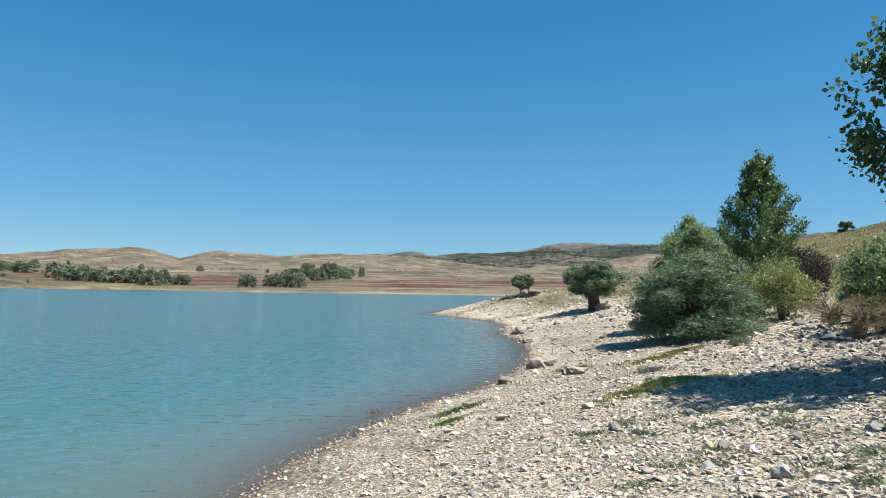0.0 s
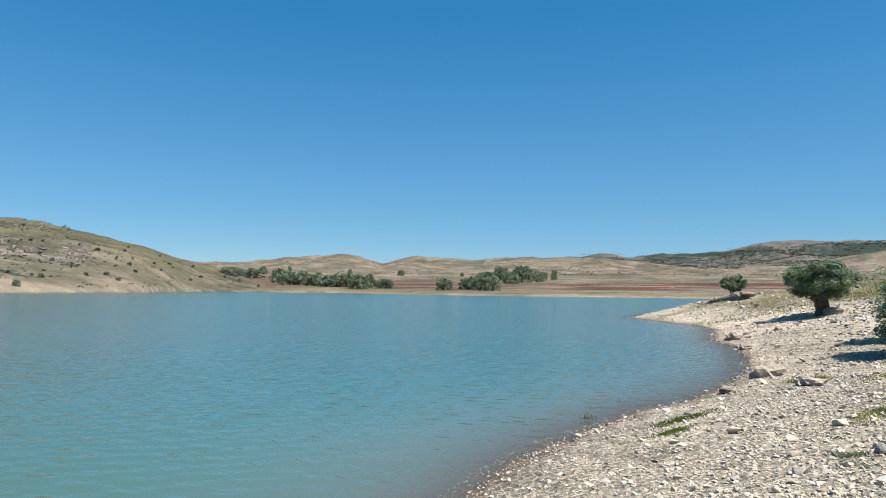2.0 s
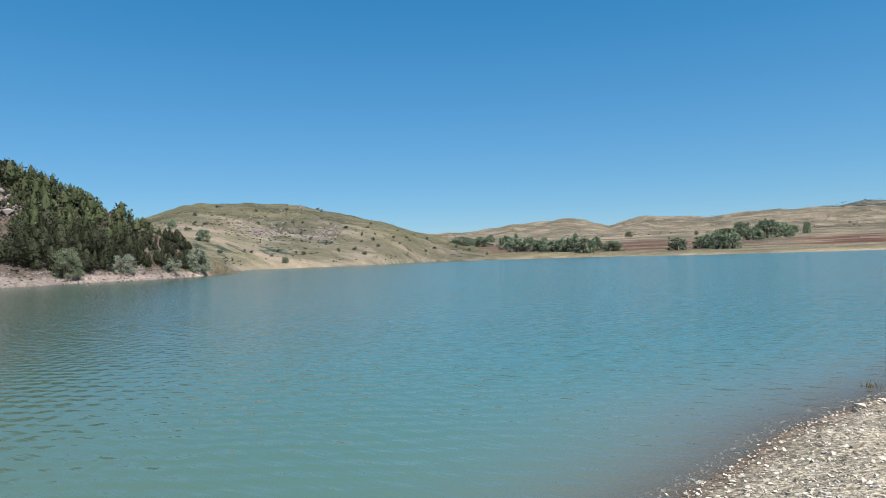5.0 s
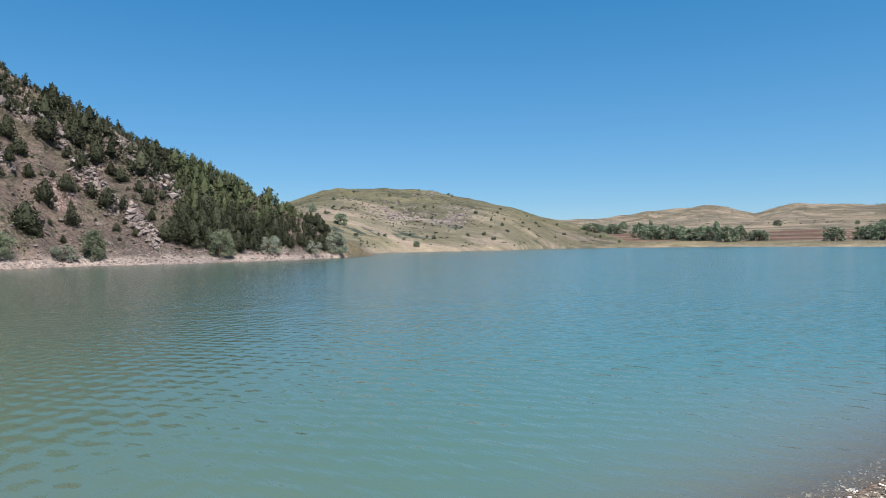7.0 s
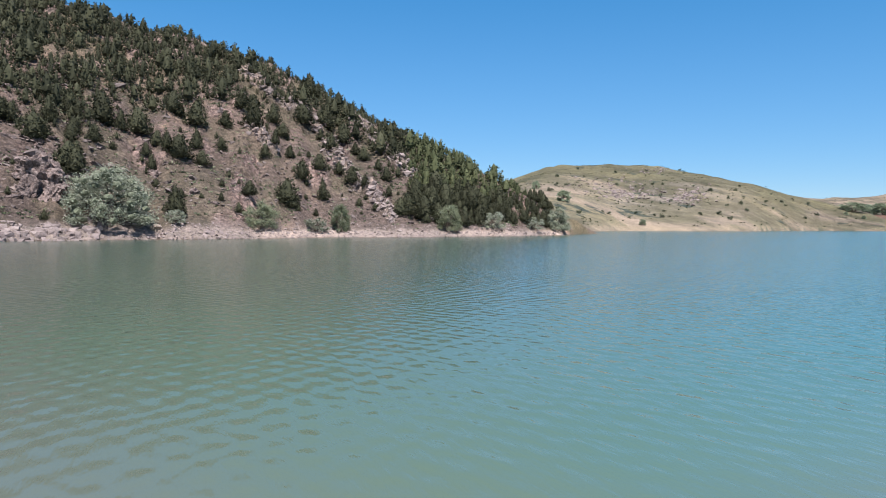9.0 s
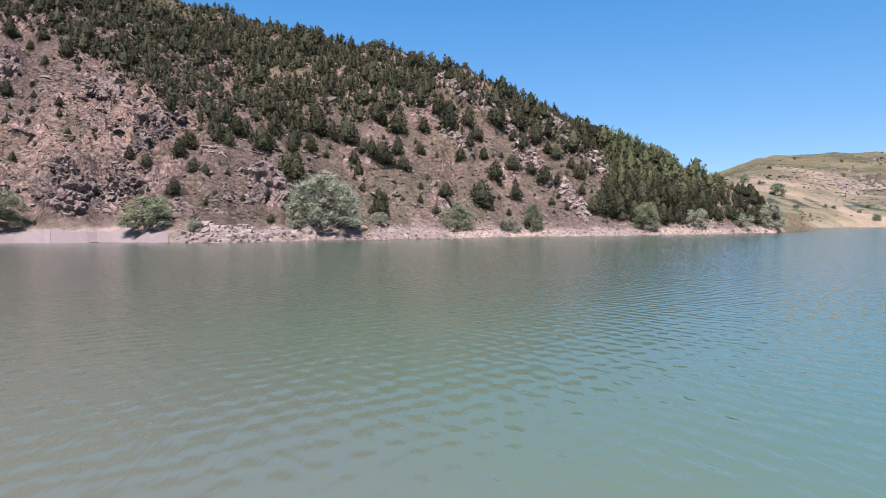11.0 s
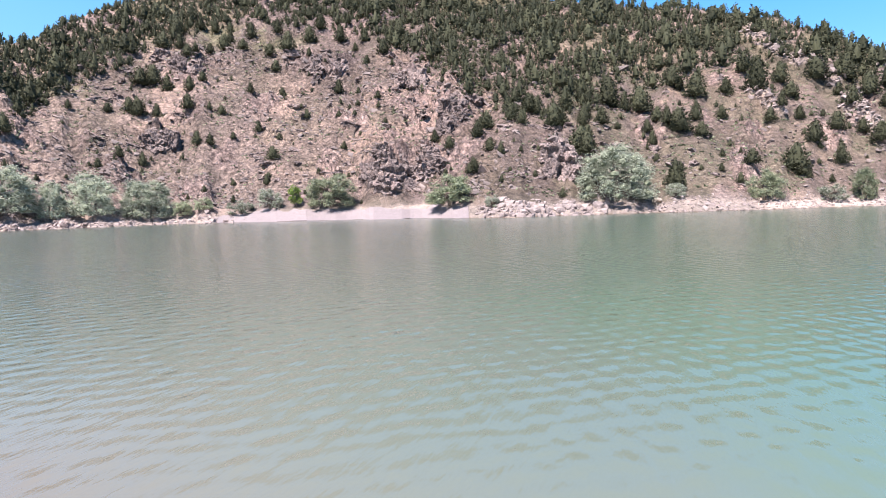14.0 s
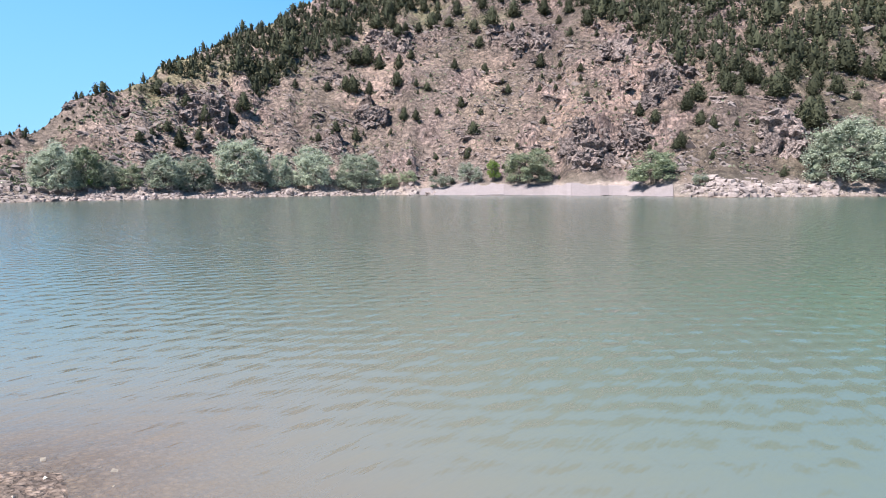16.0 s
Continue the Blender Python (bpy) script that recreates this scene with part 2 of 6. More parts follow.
def water_material():
    """Turbid turquoise reservoir water: a scattering body under a rippled, reflecting skin, clear where it is ankle deep."""
    m, n, k, b = material("lake_water")
    co = n.new("ShaderNodeNewGeometry").outputs["Position"]
    sh = n.new("ShaderNodeAttribute")
    sh.attribute_name = "shallow"
    silt = n.new("ShaderNodeAttribute")
    silt.attribute_name = "silt"

    def waves(sx, sy, turn, detail):
        mp = n.new("ShaderNodeMapping")
        mp.inputs["Scale"].default_value = (sx, sy, 1)
        mp.inputs["Rotation"].default_value = (0, 0, radians(turn))
        k.new(co, mp.inputs["Vector"])
        return noise_node(n, k, 1.0, detail, 0.55, mp.outputs[0]).outputs[0]

    def total(*heights):
        out = heights[0]
        for h in heights[1:]:
            add = n.new("ShaderNodeMath")
            k.new(out, add.inputs[0])
            k.new(h, add.inputs[1])
            out = add.outputs[0]
        return out

    def crests(length, turn, bend):
        mp = n.new("ShaderNodeMapping")
        mp.inputs["Rotation"].default_value = (0, 0, radians(turn))
        k.new(co, mp.inputs["Vector"])
        w = n.new("ShaderNodeTexWave")
        w.wave_type, w.bands_direction = "BANDS", "Y"
        for name, v in (("Scale", 0.314 / length), ("Distortion", bend), ("Detail", 2.0), ("Detail Scale", 0.9), ("Detail Roughness", 0.6)):
            w.inputs[name].default_value = v
        k.new(mp.outputs[0], w.inputs["Vector"])
        return w.outputs["Fac"]

    rows = total(crests(0.52, 10, 5.0), crests(0.42, -34, 5.0), crests(0.47, 58, 5.0))
    ripple = total(waves(0.9, 3.4, 8, 2), waves(1.0, 3.0, -38, 2), waves(0.8, 2.6, 62, 2))
    small = total(waves(2.6, 9.5, -6, 2), waves(2.4, 8.5, 40, 2), waves(2.4, 8.0, 88, 2))
    swell = waves(0.25, 0.4, 12, 2)
    patch = noise_node(n, k, 0.02, 3, 0.5, co).outputs[0]
    murk = n.new("ShaderNodeAttribute")
    murk.attribute_name = "murk"
    blue = ramp(n, k, patch, [(0.35, (0.036, 0.126, 0.120)), (0.65, (0.043, 0.142, 0.134))])
    green = ramp(n, k, patch, [(0.35, (0.064, 0.102, 0.070)), (0.65, (0.072, 0.112, 0.079))])
    body = mixed(n, k, "MIX", murk.outputs["Fac"], blue, green)
    bay = n.new("ShaderNodeAttribute")
    bay.attribute_name = "bay"
    body = mixed(n, k, "MIX", bay.outputs["Fac"], body, (0.084, 0.100, 0.083))
    body = mixed(n, k, "MIX", silt.outputs["Fac"], body, (0.232, 0.160, 0.138))
    n.remove(b)
    deep = n.new("ShaderNodeBsdfDiffuse")
    k.new(body, deep.inputs["Color"])
    skin = n.new("ShaderNodeBsdfGlossy")
    skin.inputs["Roughness"].default_value = 0.13
    first = bumped(n, k, skin, swell, 0.6, 0.045)
    second = bumped(n, k, skin, rows, 1.0, 0.0055, bumped(n, k, skin, ripple, 1.0, 0.013, first))
    third = bumped(n, k, skin, small, 1.0, 0.0065, second)
    fresnel = n.new("ShaderNodeFresnel")
    fresnel.inputs["IOR"].default_value = 1.333
    k.new(third, fresnel.inputs["Normal"])
    rough_sea = n.new("ShaderNodeMath")
    rough_sea.operation = "MULTIPLY"
    rough_sea.inputs[1].default_value = 1.2
    k.new(fresnel.outputs[0], rough_sea.inputs[0])
    most = n.new("ShaderNodeMath")
    most.operation = "MINIMUM"
    most.inputs[1].default_value = 0.76
    k.new(rough_sea.outputs[0], most.inputs[0])
    lake = n.new("ShaderNodeMixShader")
    k.new(most.outputs[0], lake.inputs[0])
    k.new(deep.outputs[0], lake.inputs[1])
    k.new(skin.outputs[0], lake.inputs[2])
    clear = n.new("ShaderNodeBsdfTransparent")
    clear.inputs["Color"].default_value = (0.85, 0.85, 0.8, 1)
    mx = n.new("ShaderNodeMixShader")
    k.new(sh.outputs["Fac"], mx.inputs[0])
    k.new(lake.outputs[0], mx.inputs[1])
    k.new(clear.outputs[0], mx.inputs[2])
    k.new(mx.outputs[0], n["Material Output"].inputs["Surface"])
    return m


EARTH = ground_material()
WATER = water_material()
PEBBLE = stone_material("pale_limestone", [(0.0, (0.384, 0.320, 0.256)), (0.35, (0.464, 0.404, 0.336)), (0.7, (0.520, 0.468, 0.404)), (0.9, (0.416, 0.388, 0.356)), (1.0, (0.240, 0.236, 0.232))])
GREYROCK = stone_material("grey_rock", [(0.0, (0.120, 0.128, 0.136)), (0.5, (0.200, 0.200, 0.200)), (1.0, (0.304, 0.292, 0.276))])
PALEROCK = stone_material("pale_rock", [(0.0, (0.192, 0.156, 0.124)), (1.0, (0.368, 0.320, 0.268))])
SCREE = stone_material("pinkish_scree_rock", [(0.0, (0.108, 0.089, 0.083)), (0.5, (0.142, 0.117, 0.109)), (0.85, (0.176, 0.144, 0.134)), (1.0, (0.204, 0.160, 0.141))])
RIBROCK = stone_material("pale_rib_rock", [(0.0, (0.151, 0.124, 0.118)), (1.0, (0.248, 0.206, 0.193))])
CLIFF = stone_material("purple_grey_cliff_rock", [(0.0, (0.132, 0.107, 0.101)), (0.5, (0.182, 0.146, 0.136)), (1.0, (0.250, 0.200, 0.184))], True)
SILVER = leaf_material("silver_willow_leaf", (0.224, 0.250, 0.186), (0.308, 0.336, 0.258), 0.85)
GREEN = leaf_material("green_willow_leaf", (0.088, 0.132, 0.048), (0.200, 0.264, 0.116))
OLIVE = leaf_material("olive_willow_leaf", (0.140, 0.162, 0.092), (0.236, 0.260, 0.164))
DULLGREEN = leaf_material("dull_green_leaf", (0.102, 0.128, 0.072), (0.196, 0.226, 0.132))
FRESHLEAF = leaf_material("fresh_willow_leaf", (0.124, 0.184, 0.068), (0.256, 0.336, 0.152))
YELLOWLEAF = leaf_material("yellow_green_leaf", (0.152, 0.176, 0.060), (0.288, 0.304, 0.120))
LIME = leaf_material("lime_leaf", (0.064, 0.112, 0.016), (0.152, 0.216, 0.040))
GREYLEAF = leaf_material("grey_shrub_leaf", (0.152, 0.170, 0.126), (0.268, 0.286, 0.224))
POPLAR = leaf_material("poplar_leaf", (0.048, 0.090, 0.030), (0.140, 0.205, 0.074), 0.35, 0.35)
NEEDLE = leaf_material("juniper_needle", (0.023, 0.026, 0.016), (0.062, 0.065, 0.038), 0.7, 0.18)
PINE = leaf_material("pine_needle", (0.031, 0.038, 0.019), (0.084, 0.094, 0.047), 0.7, 0.18)
FARLEAF = leaf_material("far_tree_leaf", (0.120, 0.156, 0.100), (0.224, 0.268, 0.176), 0.8)
GRASS = leaf_material("grass_blade", (0.152, 0.164, 0.048), (0.304, 0.296, 0.112))
STRIPGRASS = leaf_material("short_turf_blade", (0.20, 0.215, 0.05), (0.36, 0.36, 0.11))
DRYGRASS = leaf_material("dry_grass_blade", (0.192, 0.152, 0.080), (0.320, 0.264, 0.152))
SCRUBLEAF = leaf_material("dark_hill_shrub_leaf", (0.040, 0.052, 0.032), (0.080, 0.096, 0.056), 0.85)
DARKLEAF = leaf_material("dark_shrub_leaf", (0.028, 0.024, 0.028), (0.072, 0.060, 0.056))
# darker leaf tone that paints the shade inside a crown
SHADED_INNER = leaf_material("shaded_inner_leaf", (0.096, 0.110, 0.075), (0.152, 0.168, 0.116), 0.8, 0.1)
BARK = bark_material("bark", (0.048, 0.036, 0.028), (0.128, 0.104, 0.080))


# ---- mesh helpers ----
def mesh_of(name, verts, faces, mat, smooth=False):
    me = bpy.data.meshes.new(name)
    verts = np.asarray(verts, dtype=np.float32)
    faces = np.asarray(faces, dtype=np.int32)
    n, size = faces.shape
    me.vertices.add(len(verts))
    me.vertices.foreach_set("co", verts.ravel())
    me.loops.add(n * size)
    me.loops.foreach_set("vertex_index", faces.ravel())
    me.polygons.add(n)
    me.polygons.foreach_set("loop_start", np.arange(0, n * size, size, dtype=np.int32))
    me.polygons.foreach_set("use_smooth", np.full(n, smooth, dtype=bool))
    me.update(calc_edges=True)
    me.materials.append(mat)
    return me


def child(name, me, parent, label=""):
    ob = new(name, me)
    ob.parent = parent
    return tagged(ob, label=label)


def lattice(x, y, seed):
    v = np.sin(x * 127.1 + y * 311.7 + seed * 74.7) * 43758.5453
    return v - np.floor(v)


def value_noise(x, y, seed=0):
    ix, iy = np.floor(x), np.floor(y)
    fx, fy = x - ix, y - iy
    ux, uy = fx * fx * (3 - 2 * fx), fy * fy * (3 - 2 * fy)
    a, b = lattice(ix, iy, seed), lattice(ix + 1, iy, seed)
    c, d = lattice(ix, iy + 1, seed), lattice(ix + 1, iy + 1, seed)
    return (a * (1 - ux) + b * ux) * (1 - uy) + (c * (1 - ux) + d * ux) * uy


def fbm(x, y, seed=0, octaves=4):
    s, amp, total = 0.0, 0.5, 0.0
    for i in range(octaves):
        s = s + amp * value_noise(x * 2**i + 17.3 * i, y * 2**i - 9.1 * i, seed + i)
        total += amp
        amp *= 0.5
    return s / total


def blocks(x, y, seed=0):
    """Broken blocks: a random level for the nearest cell, and the distance to its heart."""
    ix, iy = np.floor(x), np.floor(y)
    best, level = np.full(x.shape, 9.0), np.zeros(x.shape)
    for i in (-1, 0, 1):
        for j in (-1, 0, 1):
            cx, cy = ix + i, iy + j
            d = np.hypot(x - cx - lattice(cx, cy, seed + 3), y - cy - lattice(cx, cy, seed + 8))
            nearer = d < best
            best, level = np.where(nearer, d, best), np.where(nearer, lattice(cx, cy, seed + 13), level)
    return level, best


def smooth(a, b, v):
    t = np.clip((v - a) / (b - a), 0, 1)
    return t * t * (3 - 2 * t)


# ---- the lie of the land ----
# near shore, from the neck of the spit past its tip and round the stand
NEAR_SHORE = [(75, 385), (40, 250), (11.5, 127), (5.5, 97), (1.1, 77.6), (-1.1, 63.5), (0.9, 58.5), (3.7, 50.6), (4.3, 44.8), (3.0, 33.4), (3.5, 31.5), (3.3, 25.5), (2.8, 21.4),
              (1.5, 16.9), (0.6, 14.7), (-0.2, 13.4), (-1.2, 10.9), (-1.9, 8.7), (-2.1, 7.2), (-2.5, 5), (-2.6, 1), (-2.4, -3), (-2.7, -5.4), (-3.1, -6.3), (-2.6, -7.2), (-1.2, -9), (0.5, -14), (3, -30), (20, -150), (60, -900)]
RING = NEAR_SHORE + [(60, -6000), (6000, -6000), (6000, 385)]


def near_distance(x, y):
    """Metres to the near shore, positive on land."""
    best = np.full(x.shape, 1e9)
    for (ax, ay), (bx, by) in zip(NEAR_SHORE, NEAR_SHORE[1:]):
        dx, dy = bx - ax, by - ay
        t = np.clip(((x - ax) * dx + (y - ay) * dy) / (dx * dx + dy * dy), 0, 1)
        best = np.minimum(best, np.hypot(x - ax - t * dx, y - ay - t * dy))
    inside = np.zeros(x.shape, bool)
    for (ax, ay), (bx, by) in zip(RING, RING[1:] + RING[:1]):
        if ay != by:
            inside ^= ((ay > y) != (by > y)) & (x < (bx - ax) * (y - ay) / (by - ay) + ax)
    return np.where(inside, best, -best)


BIG_AZ = [53, 55, 59, 64, 68, 73, 79, 83, 91, 98, 103, 109, 118, 125, 129, 140, 147, 155, 165, 175]
BIG_SHORE = [165, 152, 134, 120, 111, 110, 100, 94, 91, 85, 86, 94, 100, 104, 107, 104, 99, 98, 100, 130]
BIG_SKY_AZ = [54.5, 56.2, 57.9, 59.4, 60.8, 62.1, 63.8, 65.6, 68.7, 70.8, 72.9, 76.4, 78.6, 81.1, 86.3, 91.5, 95.9, 98.5, 105.4, 112.0, 118.0, 124.0, 129.9, 134.6, 138.0, 143.8, 148.2, 152.1, 155.7, 160.0]
BIG_SKY = [1.67, 1.83, 2.67, 3.69, 4.54, 5.45, 6.53, 7.38, 8.59, 8.85, 9.58, 12.01, 12.13, 13.41, 14.91, 15.77, 16.53, 17.12, 18.04, 19.08, 18.94, 17.9, 16.31, 14.52, 12.49, 9.93, 7.3, 5.63, 3.56, 1.46]
SLOPE = 0.58


def big_hill(az, r):
    rs = np.interp(az, BIG_AZ, BIG_SHORE)
    t = np.tan(np.radians(np.interp(az, BIG_SKY_AZ, BIG_SKY)))
    top = (SLOPE * rs + 0.5) / (SLOPE - t)
    return rs, top, EYE + top * t


def azimuth(x, y):
    a = np.degrees(np.arctan2(-x, y))
    return np.where(a < -150, a + 360, a)


# outcrops on the wooded hill: azimuth, height in degrees, spread across and up in degrees
OUTCROPS = [(104.8, 7.3, 1.1, 1.4), (110.8, 2.4, 2.2, 1.1), (107.6, 3.4, 1.5, 0.8), (115.5, 11.1, 2.6, 0.7), (126.7, 11.1, 1.8, 0.8), (141.2, 5.3, 1.0, 0.9), (96.6, 2.9, 1.0, 0.8), (108.9, 10.0, 1.0, 0.4), (128.9, 5.2, 1.4, 0.5), (142.6, 5.6, 1.2, 0.8)]
# ribs of pale rock that run down the spur: upper end and lower end as azimuth, height
RIBS = [((82.0, 11.6), (78.6, 9.2)), ((78.6, 9.2), (76.0, 7.4)), ((73.2, 7.7), (70.4, 5.9)), ((70.4, 5.9), (68.3, 4.4)), ((75.4, 5.8), (72.8, 3.0)), ((72.2, 3.2), (70.0, 0.5)), ((81.5, 7.2), (79.6, 5.8))]


def rockiness(az, el):
    m = np.zeros(az.shape)
    for a, e, wa, we in OUTCROPS:
        m = np.maximum(m, np.exp(-((az - a) / wa) ** 2 - ((el - e) / we) ** 2))
    rib = np.zeros(az.shape)
    for (a0, e0), (a1, e1) in RIBS:
        t = np.clip(((az - a0) * (a1 - a0) + (el - e0) * (e1 - e0)) / ((a1 - a0) ** 2 + (e1 - e0) ** 2), 0, 1)
        rib = np.maximum(rib, np.exp(-(((az - a0 - t * (a1 - a0)) ** 2 + (el - e0 - t * (e1 - e0)) ** 2) / 0.16)))
    return m, rib


def land(x, y, parts=False):
    """Height of the ground over the lake's level."""
    x, y = np.asarray(x, float), np.asarray(y, float)
    r = np.hypot(x, y) + 1e-6
    az = azimuth(x, y)
    # stony beach, spit and bank by the camera
    sd = near_distance(x, y)
    steep = np.interp(y, [0, 25, 45, 60, 85, 130], [0.15, 0.15, 0.18, 0.27, 0.2, 0.06])
    near = steep * np.clip(sd, 0, 8) + 0.11 * np.clip(sd - 8, 0, 12) + 0.03 * np.clip(sd - 20, 0, 400)
    bank = 0.22 * np.clip(x - (8 + 0.17 * y), 0, 60) * (1 - smooth(120, 260, r))
    bank = np.where(y < -5, 0.1 * np.clip(x - 7, 0, 40), bank)
    lumps = (fbm(x * 0.35, y * 0.35, 5, 4) - 0.5) * 0.3 * np.clip(sd * 0.4, 0, 1) + (fbm(x * 0.08, y * 0.08, 6, 3) - 0.5) * 1.2 * smooth(10, 40, sd)
    near = np.where(sd > 0, near + bank + lumps, np.maximum(np.interp(y, [-5, 4], [0.10, 0.15]) * sd, -3))
    # wooded hill across the water
    rs, top, crest = big_hill(az, r)
    edge = (value_noise(az * 0.9, az * 0, 31) - 0.5) * 3
    d = r - rs - edge
    shelf = np.interp(az, [56, 75, 97, 121, 124, 160], [0.8, 1.0, 1.45, 1.45, 0.8, 0.8])
    front = np.where(d < 4, shelf * np.clip(d, 0, 4) / 4, shelf + (SLOPE - 0.0) * (d - 4)) - 0.6 * smooth(4, 9, d)
    back = crest - 0.22 * (r - top)
    low = np.minimum(front, back)
    hill = low - 1.2 * np.log1p(np.exp(-np.abs(front - back) / 1.2)) * smooth(8, 40, d)
    el = np.degrees(np.arctan2(hill - EYE, r))
    rock, rib = rockiness(az, el)
    rough = smooth(4, 14, d)
    u, v = az * 1.9, r
    hill = hill + rough * ((fbm(u / 14, v / 30, 41, 3) - 0.5) * 5.0 + (fbm(u / 4.0, v / 4.5, 42, 4) - 0.5) * 1.7)
    crag = 1 - np.abs(2 * fbm(u / 2.2, v / 3.5, 43, 4) - 1)
    hill = hill + rough * (rock * ((crag - 0.35) * 4.0 + (1 - np.abs(2 * fbm(u / 0.9, v / 1.1, 48, 3) - 1)) * 1.5 - 0.6) + rib * (crag - 0.2) * 3.2)
    ledge = smooth(0.56, 0.7, fbm(u / 5, v / 9, 44, 3))
    hill = hill + rough * ledge * (crag - 0.4) * 1.5 * np.interp(az, [60, 75, 95, 105, 150], [0.3, 0.6, 0.6, 1, 1])
    warp = (fbm(u / 2, v / 2, 45, 2) - 0.5) * 1.6
    l1, c1 = blocks((u + warp) / 2.6, (v + warp) / 3.4, 46)
    l2, c2 = blocks((u - warp) / 1.0, (v + warp) / 1.3, 47)
    broken = np.clip(rock * 1.6 + ledge * 0.75 + rib * 0.7 + 0.42 * np.interp(az, [58, 75, 95, 104, 150], [0.1, 0.25, 0.4, 1, 1]), 0, 1.3) * (1 - 0.6 * smooth(0.75, 1.0, (r - rs) / (top - rs + 1)))
    hill = hill + rough * broken * ((l1 - 0.4) * 1.7 - c1 * 0.9 + (l2 - 0.5) * 0.8 - c2 * 0.4 + 0.5 + 0.35 * np.abs(2 * np.mod((u * 0.45 + v * 0.5 + warp * 2.5) / 2.8, 1.0) - 1))
    hill = np.where(d > 0, hill, np.maximum(0.3 * d, -3))
    hill = hill - 1.6 * np.clip(55.6 - az, 0, 50) - 1.6 * np.clip(az - 161, 0, 50)
    # bare rounded hill at the head of the lake
    rm = np.interp(az, [28, 33, 36, 41, 45, 50, 54, 58, 64], [520, 505, 480, 340, 310, 290, 235, 190, 190])
    ts = np.tan(np.radians(np.interp(az, [30, 32.5, 36.3, 38.5, 39.6, 43.3, 47.6, 51.5, 55.3, 56.7, 60.4, 66], [-0.2, 0.8, 1.9, 2.6, 3.0, 3.95, 4.75, 5.0, 4.97, 4.88, 3.7, 2.0])))
    rt = rm + np.interp(az, [30, 36, 45, 60], [60, 160, 330, 400])
    q = (r - rm) / (rt - rm)
    up = EYE + rt * ts
    mid = np.where(q < 1, 0.9 * smooth(0, 0.05, q) + (up - 0.9) * np.clip(q, 0, 1) ** 1.15 * (1.25 - 0.25 * np.clip(q, 0, 1)), up - 0.1 * (r - rt))
    mid = mid + smooth(0.1, 0.4, q) * ((fbm(x / 60, y / 60, 51, 4) - 0.5) * 7 + (fbm(x / 12, y / 12, 52, 3) - 0.5) * 2)
    mid = np.where(q > 0, mid, np.maximum(0.2 * (r - rm), -3)) - 3 * np.clip(31 - az, 0, 60) - 3 * np.clip(az - 68, 0, 60)
    # plain, far hills and mountain
    rp = np.interp(az, [-30, -8, 14, 22, 30, 40], [380, 372, 368, 470, 510, 520]) + (value_noise(az * 0.7, az * 0, 61) - 0.5) * 22
    s1 = np.interp(az, [-40, -22, -17, -12, -5, 0, 3, 6, 8.8, 10.7, 13.5, 16.2, 18.7, 21.5, 23.3, 24.9, 28.2, 31.1, 33.6, 37, 45],
                   [3.0, 3.0, 3.1, 2.2, 2.2, 2.5, 2.8, 3.0, 2.99, 3.09, 2.83, 2.94, 3.05, 2.31, 2.76, 3.05, 2.71, 2.38, 2.24, 2.25, 2.3])
    s2 = np.interp(az, [-40, -30.6, -28, -22, -17.2, -14.1, -11.8, -9, -6.6, -4.2, -1.5, 0.7, 3.1, 6, 10, 14], [4.5, 4.69, 4.64, 4.3, 4.02, 4.04, 4.28, 4.18, 3.65, 3.34, 3.46, 3.18, 3.44, 3.0, 2.2, 1.5])
    lr = np.log(r)

    def step(r0, r1):
        t = np.clip((lr - math.log(r0)) / math.log(r1 / r0), 0, 1)
        return t

    e = 0.22 + 0.68 * step(560, 1000) + 0.5 * step(1000, 1400) + (s1 - 1.4) * step(1400, 2400) ** 1.1 - 1.2 * step(2400, 2900) + (s2 - s1 + 1.2) * step(2900, 4000) - 1.5 * step(4000, 4700)
    inner = np.clip((r - rp) / np.maximum(560 - rp, 30), 0, 1)
    far = np.where(r < 560, 0.9 * smooth(0, 14, r - rp) + (EYE + 560 * math.tan(radians(0.22)) - 0.9) * inner, EYE + r * np.tan(np.radians(e)))
    gully = np.abs(2 * fbm(x / 120, y / 120, 73, 4) - 1)
    far = far + smooth(1300, 2200, r) * ((fbm(x / 260, y / 260, 71, 5) - 0.5) * r * 0.014 + (gully - 0.25) * r * 0.006)
    far = np.where(r > rp, far, np.maximum(0.15 * (r - rp), -3))
    z = np.maximum(np.maximum(near, hill), np.maximum(mid, far))
    if parts:
        return z, dict(near=near, hill=hill, mid=mid, far=far, sd=sd, d=d, az=az, r=r, rock=rock, rib=rib, broken=broken, l1=l1, c2=c2, ledge=ledge, crag=crag, q=q, top=top, rs=rs, rp=rp)
    return z


def gz(x, y):
    return float(land(np.array([x]), np.array([y]))[0])


def at_height(az, el, lo, hi):
    """The place on the land that shows that high, in degrees, at an azimuth."""
    r = np.linspace(lo, hi, 400)
    x, y = -r * math.sin(radians(az)), r * math.cos(radians(az))
    e = np.degrees(np.arctan2(land(x, y) - EYE, r))
    i = int(np.argmax(e >= el)) if (e >= el).any() else len(r) - 1
    return x[i], y[i]


def polar(az, r):
    a = radians(az)
    return -r * math.sin(a), r * math.cos(a)


